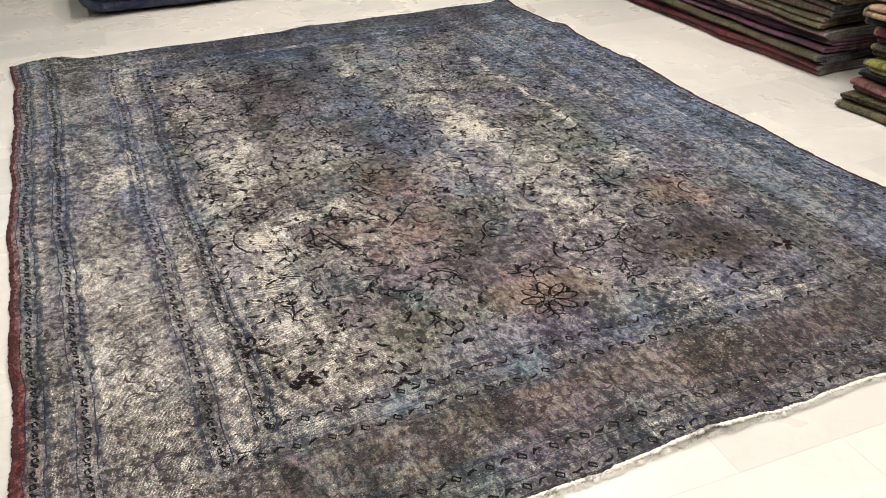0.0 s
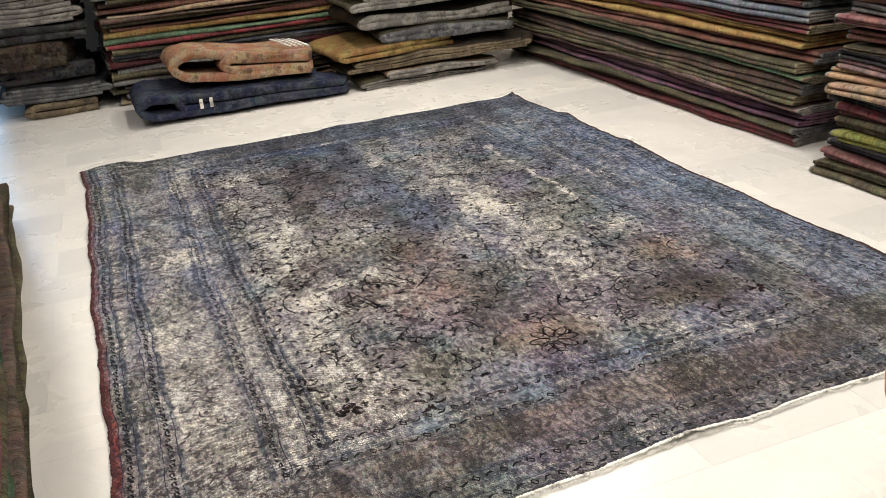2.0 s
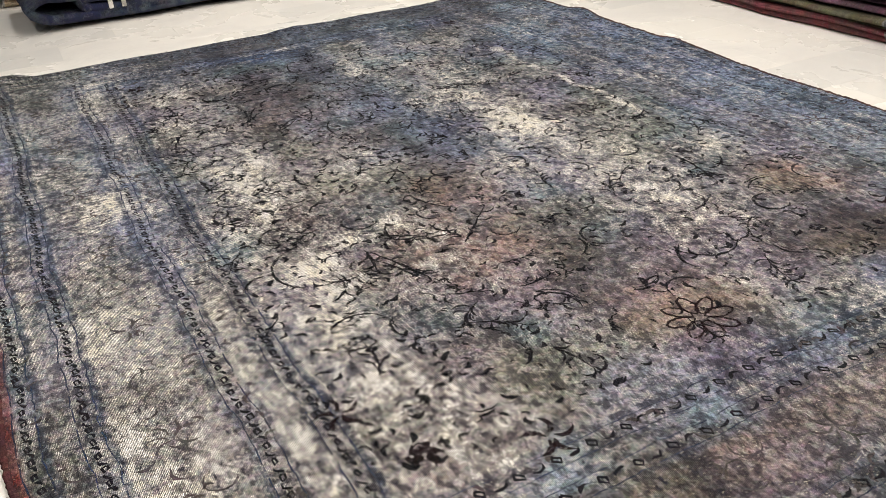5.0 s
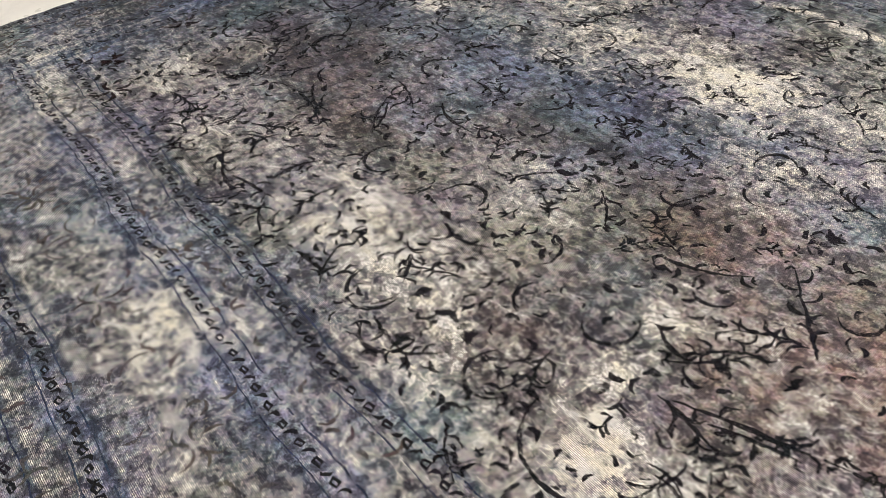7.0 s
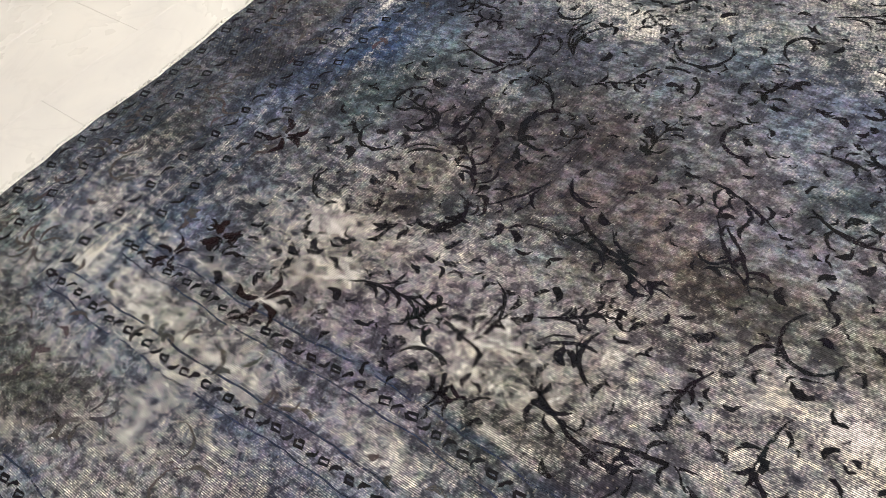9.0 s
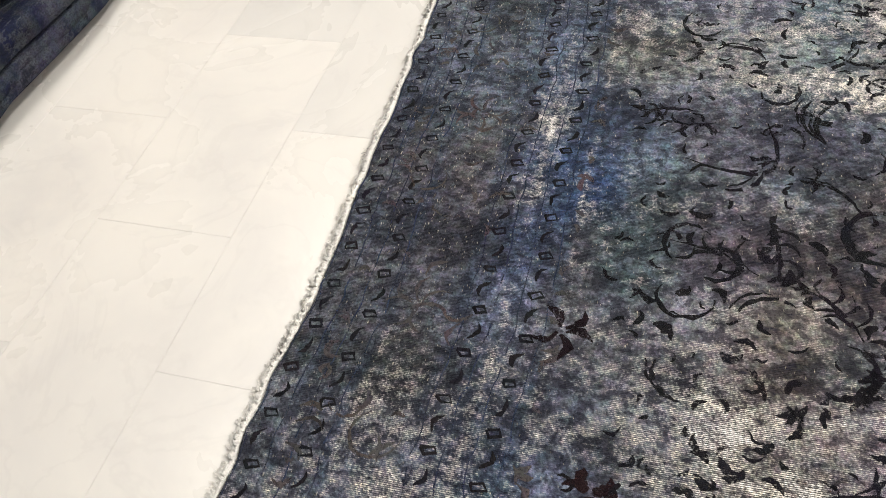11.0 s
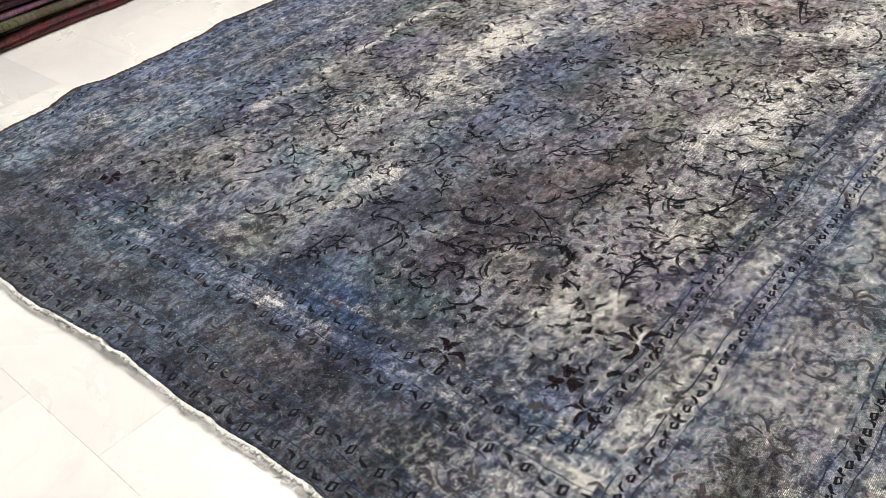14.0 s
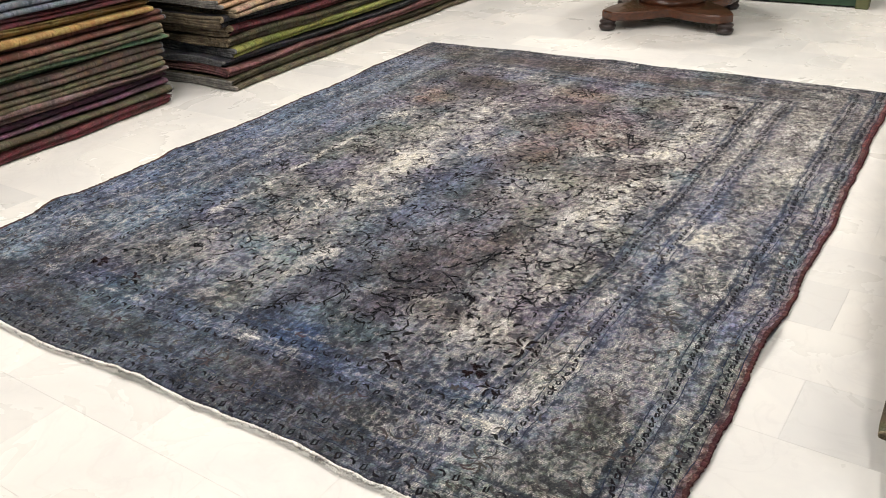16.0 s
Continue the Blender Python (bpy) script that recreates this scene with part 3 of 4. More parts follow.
class Strokes:
    """Raised tufted lines lying on the rug, collected into one mesh."""

    def __init__(self):
        self.v, self.f = [], []

    def line(self, pts, width, taper=True, high=0.0011):
        pts = np.asarray(pts, float)
        inside = (pts[:, 0] > left_edge(pts[:, 1]) + 0.008) & (pts[:, 0] < right_edge(pts[:, 1]) - 0.008) & (pts[:, 1] > near_edge(pts[:, 0]) + 0.008) & (pts[:, 1] < far_edge(pts[:, 0]) - 0.008)
        if len(pts) < 2 or (len(pts) < 40 and not inside.all()):
            return
        d = np.gradient(pts, axis=0)
        d /= np.linalg.norm(d, axis=1)[:, None] + 1e-9
        side = np.stack([-d[:, 1], d[:, 0]], -1)
        q = np.linspace(0, 1, len(pts))
        w = 1.34 * width * (np.sin(np.pi * (0.12 + 0.82 * q)) if taper else np.ones(len(pts)))
        w = w * (0.62 + 0.7 * rng.random(len(pts)))
        pts = pts + rng.normal(0, 0.0011, pts.shape)
        z = rug_z(pts[:, 0], pts[:, 1])
        n0 = len(self.v)
        for p, s, ww, zz in zip(pts, side, w, z):
            self.v += [(p[0] - s[0] * ww / 2, p[1] - s[1] * ww / 2, zz - 0.0004), (p[0], p[1], zz + high),
                       (p[0] + s[0] * ww / 2, p[1] + s[1] * ww / 2, zz - 0.0004)]
        for k in range(len(pts) - 1):
            if len(pts) > 7 and rng.random() < 0.10:
                continue
            i = n0 + 3 * k
            self.f += [(i, i + 3, i + 4, i + 1), (i + 1, i + 4, i + 5, i + 2)]

    def arc(self, c, r, a0, a1, width, steps=11, grow=0.0):
        q = np.radians(np.linspace(a0, a1, steps))
        rr = r * (1 + grow * np.linspace(0, 1, steps))
        self.line(np.stack([c[0] + rr * np.cos(q), c[1] + rr * np.sin(q)], -1), width)

    def leaf(self, c, ang, size, width):
        q = np.linspace(-0.5, 0.5, 5)
        a = radians(ang)
        bend = 0.25 * size * (0.25 - q * q) * 4 * rng.choice([-1, 1])
        self.line(np.stack([c[0] + size * q * math.cos(a) - bend * math.sin(a), c[1] + size * q * math.sin(a) + bend * math.cos(a)], -1), width)

    def sprig(self, c, ang, size, hand=1):
        """A bent stem with paired leaves."""
        a = radians(ang)
        q = np.linspace(0, 1, 12)
        sx, sy = size * q, hand * size * (0.32 * q * q)
        px = c[0] + sx * math.cos(a) - sy * math.sin(a)
        py = c[1] + sx * math.sin(a) + sy * math.cos(a)
        self.line(np.stack([px, py], -1), 0.0068)
        for k in (2, 4, 6, 8, 10, 11):
            t = math.degrees(math.atan2(py[k] - py[k - 1], px[k] - px[k - 1]))
            for s in (-1, 1):
                if rng.random() < 0.34:
                    continue
                l = size * (0.36 - 0.16 * q[k]) * (0.7 + 0.5 * rng.random())
                b = radians(t + s * (42 + 14 * rng.random()))
                self.leaf((px[k] + 0.6 * l * math.cos(b), py[k] + 0.6 * l * math.sin(b)), math.degrees(b), l, 0.0075)

    def rosette(self, c, r, petals, turn=0.0, width=0.008, fill=False):
        for k in range(petals):
            a = turn + 360 * k / petals
            q = np.linspace(0, 2 * math.pi, 9)
            px, py = r * 0.58 + r * 0.42 * np.cos(q), r * 0.20 * np.sin(q)
            ca, sa = math.cos(radians(a)), math.sin(radians(a))
            if fill:
                self.leaf((c[0] + 0.6 * r * ca, c[1] + 0.6 * r * sa), a, r * 0.9, width)
            else:
                self.line(np.stack([c[0] + px * ca - py * sa, c[1] + px * sa + py * ca], -1), width, taper=False)

    def link(self, c, ang, size, width=0.0045):
        q = np.linspace(0, 2 * math.pi, 7)
        px, py = 0.5 * size * np.cos(q), 0.24 * size * np.sin(q)
        ca, sa = math.cos(radians(ang)), math.sin(radians(ang))
        self.line(np.stack([c[0] + px * ca - py * sa, c[1] + px * sa + py * ca], -1), width, taper=False)

    def diamond(self, c, ang, size, width=0.005):
        """A small open lozenge."""
        px, py = 0.5 * size * np.array((1, 0.25, -1, -0.25, 1)), 0.36 * size * np.array((0.1, 1, -0.1, -1, 0.1))
        ca, sa = math.cos(radians(ang)), math.sin(radians(ang))
        self.line(np.stack([c[0] + px * ca - py * sa, c[1] + px * sa + py * ca], -1), width, taper=False)

    def part(self, name, material, label=""):
        return part(name, as_mesh(name, self.v, self.f, material), material, area_rug, label)


# vines of the field, mirrored about both middle lines and then thinned by wear
vines = Strokes()
MX, MY = 1.512, 2.03


def four(x, y, ang, hand):
    """The four mirror images of a place in the field, each a little off."""
    for sx, sy in ((1, 1), (-1, 1), (1, -1), (-1, -1)):
        a = ang if sx > 0 else 180 - ang
        a = a if sy > 0 else -a
        yield (MX + sx * (x - MX) + rng.normal(0, 0.012), MY + sy * (y - MY) + rng.normal(0, 0.012)), a + rng.normal(0, 5), hand * sx * sy


placed = []


def free(x, y, gap):
    if all((x - a) ** 2 + (y - b) ** 2 > gap * gap for a, b in placed):
        placed.append((x, y))
        return True
    return False


for k in range(2600):
    x, y = rng.uniform(0.68, MX), rng.uniform(0.76, MY)
    if x < 0.80 and y < 0.95 or not free(x, y, 0.105):
        continue
    kind, ang, hand, size = rng.random(), rng.uniform(0, 360), rng.choice([-1, 1]), rng.uniform(0.075, 0.14)
    for c, a, h in four(x, y, ang, hand):
        if rng.random() < 0.12:
            continue
        if kind < 0.42:
            vines.sprig(c, a, size * 1.1, h)
        elif kind < 0.60:
            vines.arc(c, size * 0.50, a, a + h * 200, 0.009, 14, -0.35)
            vines.leaf((c[0] + 0.008, c[1]), a + 40, 0.026, 0.013)
        elif kind < 0.80:
            vines.arc(c, size * 0.6, a, a + h * 100, 0.009, 11)
            vines.arc((c[0] + 0.010, c[1] + 0.010), size * 0.6, a + 10, a + h * 70, 0.005, 9)
        else:
            for j in range(6):
                vines.leaf((c[0] + rng.normal(0, 0.022), c[1] + rng.normal(0, 0.022)), a + rng.normal(0, 50), rng.uniform(0.018, 0.04), rng.uniform(0.006, 0.013))
field_leaves = Strokes()
for k in range(4200):
    x, y = rng.uniform(0.66, MX), rng.uniform(0.68, MY)
    if not free(x, y, 0.0205):
        continue
    ang, size = rng.uniform(0, 360), rng.uniform(0.012, 0.036)
    for c, a, h in four(x, y, ang, 1):
        if rng.random() < 0.52 - 0.20 * step(c[0], 0.7, 1.0):
            field_leaves.leaf(c, a, size, size * rng.uniform(0.22, 0.5))
# vines that stand out: start, bend and end of each stem, and its number of leaves
STEMS = ((0.999, 1.494, 1.049, 1.363, 1.088, 1.244, 8), (1.242, 1.399, 1.309, 1.467, 1.399, 1.558, 7), (2.089, 1.543, 2.094, 1.428, 2.064, 1.285, 9),
         (1.259, 1.787, 1.257, 1.699, 1.324, 1.597, 3), (0.989, 1.515, 0.985, 1.458, 0.971, 1.380, 4), (0.735, 1.980, 0.726, 1.911, 0.726, 1.857, 3),
         (1.020, 2.154, 0.990, 2.055, 1.024, 1.988, 3), (0.718, 2.278, 0.727, 2.176, 0.735, 2.124, 4), (0.765, 2.687, 0.718, 2.574, 0.738, 2.527, 2),
         (1.105, 1.616, 1.080, 1.567, 1.089, 1.525, 2), (1.003, 1.428, 1.030, 1.363, 1.053, 1.290, 5), (1.857, 0.998, 1.754, 0.970, 1.673, 1.065, 7))
FAR_STEMS = ((1.030, 2.888, 1.038, 2.760, 1.002, 2.638, 6), (0.816, 2.958, 0.795, 2.883, 0.780, 2.805, 3), (0.779, 2.692, 0.750, 2.668, 0.737, 2.600, 1),
             (1.035, 2.437, 0.980, 2.421, 0.984, 2.360, 1), (1.281, 2.496, 1.249, 2.430, 1.251, 2.340, 3), (0.739, 2.591, 0.754, 2.529, 0.771, 2.440, 2),
             (2.080, 2.911, 2.051, 2.820, 2.058, 2.688, 9), (1.498, 3.153, 1.375, 3.150, 1.394, 3.286, 2), (1.265, 3.143, 1.209, 3.130, 1.120, 3.125, 8),
             (1.090, 2.818, 1.040, 2.720, 1.012, 2.606, 5), (1.241, 1.060, 1.270, 1.010, 1.330, 0.990, 7))
for x0, y0, x1, y1, x2, y2, leaves in STEMS + FAR_STEMS:
    q = np.linspace(0, 1, 16)
    xb, yb = 2 * x1 - (x0 + x2) / 2, 2 * y1 - (y0 + y2) / 2
    px, py = (1 - q) ** 2 * x0 + 2 * q * (1 - q) * xb + q * q * x2, (1 - q) ** 2 * y0 + 2 * q * (1 - q) * yb + q * q * y2
    vines.line(np.stack([px, py], -1), 0.0095)
    for k in range(leaves):
        i = 2 + int(13 * (k + rng.random()) / leaves)
        b = math.atan2(py[i] - py[i - 1], px[i] - px[i - 1]) + (1 if k % 2 else -1) * rng.uniform(0.6, 1.0)
        size = rng.uniform(0.024, 0.046)
        vines.leaf((px[i] + 0.55 * size * math.cos(b), py[i] + 0.55 * size * math.sin(b)), math.degrees(b), size, 0.0095)
SCROLLS = ((0.85, 1.51, 0.128, 95, 290, 0.010), (2.10, 1.11, 0.055, 20, 330, 0.011), (2.05, 3.06, 0.042, 60, 350, 0.011), (1.74, 2.98, 0.062, 130, 330, 0.011),
           (1.70, 3.315, 0.036, 180, 350, 0.012), (1.243, 2.975, 0.058, -20, 250, 0.014), (0.99, 3.04, 0.050, 150, 350, 0.014), (1.16, 3.22, 0.036, 150, 400, 0.012),
           (0.79, 2.66, 0.050, 60, 230, 0.014), (1.328, 2.081, 0.034, 70, 330, 0.019), (1.684, 2.075, 0.040, -60, 190, 0.015), (0.74, 1.93, 0.060, 120, 300, 0.010),
           (1.58, 0.89, 0.055, 0, 200, 0.009))
for x, y, r, a0, a1, width in SCROLLS:
    vines.arc((x, y), r, a0, a1, width, 18, -0.15)
vines.part("vine_pattern", BLACK_WOOL, "black raised vine scrolls")["kind"] = "stuff"
field_leaves.part("leaf_pattern", BLACK_WOOL, "scattered small black leaves")["kind"] = "stuff"
for x, y, r, petals, w, fill in ((0.760, 0.712, 0.037, 6, 0.019, True), (0.736, 3.362, 0.037, 6, 0.019, True), (2.355, 0.730, 0.037, 6, 0.019, True), (2.314, 3.430, 0.037, 6, 0.019, True),
                                 (0.995, 0.628, 0.055, 5, 0.016, True), (0.670, 3.185, 0.060, 5, 0.016, True), (2.10, 3.47, 0.05, 5, 0.012, True), (0.665, 0.912, 0.05, 5, 0.013, True),
                                 (2.13, 0.66, 0.05, 5, 0.012, True), (2.38, 0.95, 0.05, 5, 0.012, True), (0.992, 3.442, 0.05, 5, 0.014, True), (0.657, 3.411, 0.04, 5, 0.012, True), (1.520, 0.780, 0.090, 8, 0.0065, False)):
    bloom = Strokes()
    bloom.rosette((x, y), r, petals, rng.uniform(0, 60), w, fill)
    bloom.part("bloom", MAROON_WOOL, "dark maroon flower")["kind"] = "stuff"
# link chains of the guard stripes
for k in range(4):
    chain, rule = Strokes(), Strokes()
    y, i = near_edge(0.5) + NEAR[k], 0
    while y < far_edge(0.5) - FAR[k]:
        c = (float(left_edge(y)) + LEFT[k], y)
        if i % 2:
            chain.leaf(c, 90 + 48, 0.022, 0.0085)
        else:
            chain.diamond(c, 90 - 20, 0.020, 0.0058)
        y += 0.0225 + 0.003 * (k > 1)
        i += 1
    y, i = near_edge(2.5) + NEAR[k], 0
    while y < far_edge(2.5) - FAR[k]:
        c = (float(right_edge(y)) - RIGHT[k], y)
        if rng.random() < 0.90:
            if i % 2:
                chain.leaf(c, 90 + 35, 0.030, 0.0085)
            else:
                chain.diamond(c, 90, 0.025, 0.0058)
        y += 0.043
        i += 1
    for edge, sign, at in ((near_edge, 1, NEAR[k]), (far_edge, -1, FAR[k])):
        x, i = left_edge(2) + LEFT[k] + 0.02, 0
        while x < right_edge(2) - RIGHT[k] - 0.02:
            c = (x, float(edge(x)) + sign * at)
            if i % 2:
                chain.leaf(c, 24 * sign, 0.032, 0.0090)
            else:
                chain.diamond(c, 90 + 20 * sign, 0.025, 0.0060)
            x += 0.042
            i += 1
        for off in (-0.021, 0.023):
            xs = np.arange(left_edge(2) + LEFT[k], right_edge(2) - RIGHT[k], 0.02)
            rule.line(np.stack([xs, edge(xs) + sign * (at + off)], -1), 0.0028, taper=False, high=0.0006)
    ys = np.arange(near_edge(0.5) + NEAR[k], far_edge(0.5) - FAR[k], 0.02)
    for off, width in ((-0.022, 0.0035), (0.024, 0.0040)):
        rule.line(np.stack([left_edge(ys) + LEFT[k] + off, ys], -1), width, taper=False, high=0.0006)
    for off in (-0.022, 0.024):
        rule.line(np.stack([right_edge(ys) - RIGHT[k] - off, ys], -1), 0.0030, taper=False, high=0.0006)
    chain.part("border_chain", CHAIN_WOOL)["kind"] = "stuff"
    rule.part("guard_line", NAVY_LINE, "thin navy guard lines")["kind"] = "stuff"

# faint rosettes and scrolls of the wide border
faint = Strokes()
for side in range(4):
    for k in range(15 if side < 2 else 11):
        if side < 2:
            y = 0.35 + k * 0.225
            c = (0.35 if side == 0 else 2.69, y)
        else:
            c = (0.30 + k * 0.235, 0.36 if side == 2 else 3.68)
        if k % 2:
            faint.rosette(c, 0.055, 7, rng.uniform(0, 60), 0.007, True)
        else:
            faint.arc(c, 0.034, rng.uniform(0, 90), rng.uniform(200, 330), 0.0055, 12, 0.3)
            faint.arc((c[0] + 0.05, c[1] + 0.06), 0.03, rng.uniform(90, 180), rng.uniform(270, 420), 0.0055, 12, 0.2)
        for j in range(5):
            faint.leaf((c[0] + rng.normal(0, 0.07), c[1] + rng.normal(0, 0.07)), rng.uniform(0, 360), rng.uniform(0.02, 0.05), 0.009)
for k in range(420):
    t = rng.random()
    side = rng.integers(0, 4)
    lane = rng.choice([0.10, 0.52])
    c = ((0.02 + lane + rng.normal(0, .015), 0.3 + 3.4 * t), (2.99 - lane + rng.normal(0, .015), 0.3 + 3.4 * t),
         (0.1 + 2.8 * t, 0.16 + lane * 0.8), (0.1 + 2.8 * t, 3.87 - lane * 0.8))[side]
    if left_edge(c[1]) + 0.03 < c[0] < right_edge(c[1]) - 0.03 and near_edge(c[0]) + 0.03 < c[1] < far_edge(c[0]) - 0.03:
        faint.leaf(c, rng.uniform(0, 360), rng.uniform(0.015, 0.04), 0.010)
faint.part("border_pattern", FAINT_WOOL, "faded brown border rosettes")["kind"] = "stuff"


def cord(pts, r, wob, seed, steps=6):
    """A soft, slightly lumpy cord along pts, lying on its rest."""
    pts = np.asarray(pts, float)
    rg = np.random.default_rng(seed)
    d = np.gradient(pts, axis=0)
    d /= np.linalg.norm(d, axis=1)[:, None]
    side = np.stack([-d[:, 1], d[:, 0], 0 * d[:, 0]], -1)
    vs, fs = [], []
    for k, (p, s) in enumerate(zip(pts, side)):
        rr = r * (1 + wob * (rg.random() - 0.5))
        for j in range(steps):
            q = 2 * math.pi * j / steps
            vs.append(tuple(p + s * rr * 1.35 * math.cos(q) + np.array((0, 0, 0.8 * rr * math.sin(q)))))
    for k in range(len(pts) - 1):
        for j in range(steps):
            i, i2 = k * steps + j, k * steps + (j + 1) % steps
            fs.append((i, i + steps, i2 + steps, i2))
    return vs, fs


ys = np.linspace(0.2, 3.86, 420)
for name, edge, sign, mat_, label in (("selvedge", left_edge, -1, RED_EDGE, "worn red overcast side edge"), ("selvedge", right_edge, 1, DARK_EDGE, "brown overcast side edge")):
    xs = edge(ys) + sign * 0.004
    vs, fs = cord(np.stack([xs, ys, rug_z(edge(ys), ys) - 0.002], -1), 0.0062, 0.6, 3)
    part(name, as_mesh(name, vs, fs, mat_), mat_, area_rug, label)

# cotton fringe: a braid with short tufts
for edge, sign, seed in ((near_edge, -1, 6), (far_edge, 1, 7)):
    rg = np.random.default_rng(seed)
    xs = np.linspace(left_edge(2) + 0.0, right_edge(2) - (0.01 if sign < 0 else 0.05), 900)
    yy = edge(xs) + sign * (0.005 + 0.004 * rg.random(900))
    vs, fs = cord(np.stack([xs, yy, np.maximum(0.006, rug_z(xs, edge(xs)) - 0.003)], -1), 0.0040, 1.5, seed)
    for k in range(6500):
        x = rg.uniform(xs[0], xs[-1])
        y = float(edge(x)) + sign * 0.006
        ln, sk = rg.uniform(0.003, 0.011) + 0.016 * rg.random() ** 3, rg.normal(0, 0.006)
        n0 = len(vs)
        w = 0.0011
        vs += [(x - w, y, 0.007), (x + w, y, 0.009), (x + sk + w, y + sign * ln, 0.002), (x + sk - w, y + sign * ln, 0.0035)]
        fs.append((n0, n0 + 1, n0 + 2, n0 + 3))
    part("fringe", as_mesh("fringe", vs, fs, COTTON), COTTON, area_rug, "short cream cotton fringe")

# ---- folded rugs in stacks ----
DYES = {
    "umber": ((0.070, 0.052, 0.038), (0.040, 0.034, 0.028)), "char": ((0.055, 0.055, 0.056), (0.032, 0.032, 0.034)),
    "brick": ((0.38, 0.28, 0.185), (0.34, 0.155, 0.09)), "ink": ((0.060, 0.070, 0.088), (0.022, 0.026, 0.060)),
    "brown": ((0.151, 0.105, 0.081), (0.091, 0.073, 0.065)), "olive": ((0.125, 0.115, 0.070), (0.080, 0.068, 0.048)),
    "tan": ((0.443, 0.322, 0.212), (0.282, 0.202, 0.142)), "purple": ((0.140, 0.066, 0.100), (0.090, 0.060, 0.075)),
    "mauve": ((0.263, 0.172, 0.161), (0.151, 0.111, 0.105)), "green": ((0.121, 0.202, 0.125), (0.101, 0.131, 0.085)),
    "rust": ((0.190, 0.088, 0.066), (0.120, 0.062, 0.050)), "black": ((0.044, 0.044, 0.052), (0.073, 0.069, 0.069)),
    "gold": ((0.400, 0.290, 0.110), (0.300, 0.170, 0.070)), "maroon": ((0.212, 0.060, 0.069), (0.121, 0.065, 0.065)),
    "grey": ((0.231, 0.222, 0.212), (0.142, 0.137, 0.133)), "rose": ((0.250, 0.125, 0.115), (0.150, 0.080, 0.078)),
    "lime": ((0.322, 0.333, 0.091), (0.202, 0.212, 0.081)), "navy": ((0.056, 0.066, 0.142), (0.091, 0.095, 0.125)),
    "slate": ((0.161, 0.181, 0.212), (0.101, 0.113, 0.137)), "red": ((0.26, 0.05, 0.055), (0.13, 0.05, 0.05)),
    "orange": ((0.36, 0.14, 0.08), (0.26, 0.15, 0.10)), "sand": ((0.550, 0.403, 0.231), (0.443, 0.272, 0.172)), "teal": ((0.101, 0.202, 0.212), (0.101, 0.131, 0.142)),
}
WOOLS = {k: wool(k + "_rug_wool", a, b, tuple(0.95 * q + 0.06 for q in a), 0.62) for k, (a, b) in DYES.items()}
EDGINGS = [wool("pale_edging", (0.30, 0.28, 0.25), (0.18, 0.17, 0.16), (0.4, 0.38, 0.34), 0.4, old=0.1),
           wool("grey_edging", (0.17, 0.17, 0.17), (0.10, 0.10, 0.11), (0.3, 0.3, 0.28), 0.4, old=0.1),
           wool("tan_edging", (0.24, 0.19, 0.12), (0.14, 0.11, 0.08), (0.34, 0.30, 0.22), 0.4, old=0.1)]


def fold_path(depth, tall, plies, cloth, seed, loose=0.0):
    """Middle line of a cloth folded to and fro: front folds at x = 0. Loose folds bulge and their plies lie unevenly."""
    rg = np.random.default_rng(seed)
    share = 1 + loose * rg.uniform(-0.6, 0.6, plies)
    share = share / share.sum() * tall
    mids = np.cumsum(share) - share / 2
    pts = []
    for k in range(plies):
        z = mids[k]
        back_to_front = k % 2 == 0
        inset = rg.uniform(0, 0.02 + 0.10 * loose)
        x_in, x_out = tall / plies / 2 + 0.004 + inset, depth - tall / plies / 2 - 0.004 - 0.6 * inset
        wob = rg.uniform(0, 6.28)
        run = [(x, z + 0.10 * loose * share[k] * math.sin(5 * x + wob)) for x in np.linspace(x_in, x_out, 9)]
        if back_to_front:
            run.reverse()
        pts += run
        if k < plies - 1:
            ex, r = run[-1][0], (mids[k + 1] - z) / 2
            s = -1 if back_to_front else 1
            for q in np.linspace(-80, 80, 7):
                swell = 1 + 1.2 * loose * math.cos(radians(q))
                pts.append((ex + s * r * swell * math.cos(radians(q)), z + r + r * math.sin(radians(q))))
    return np.array(pts)


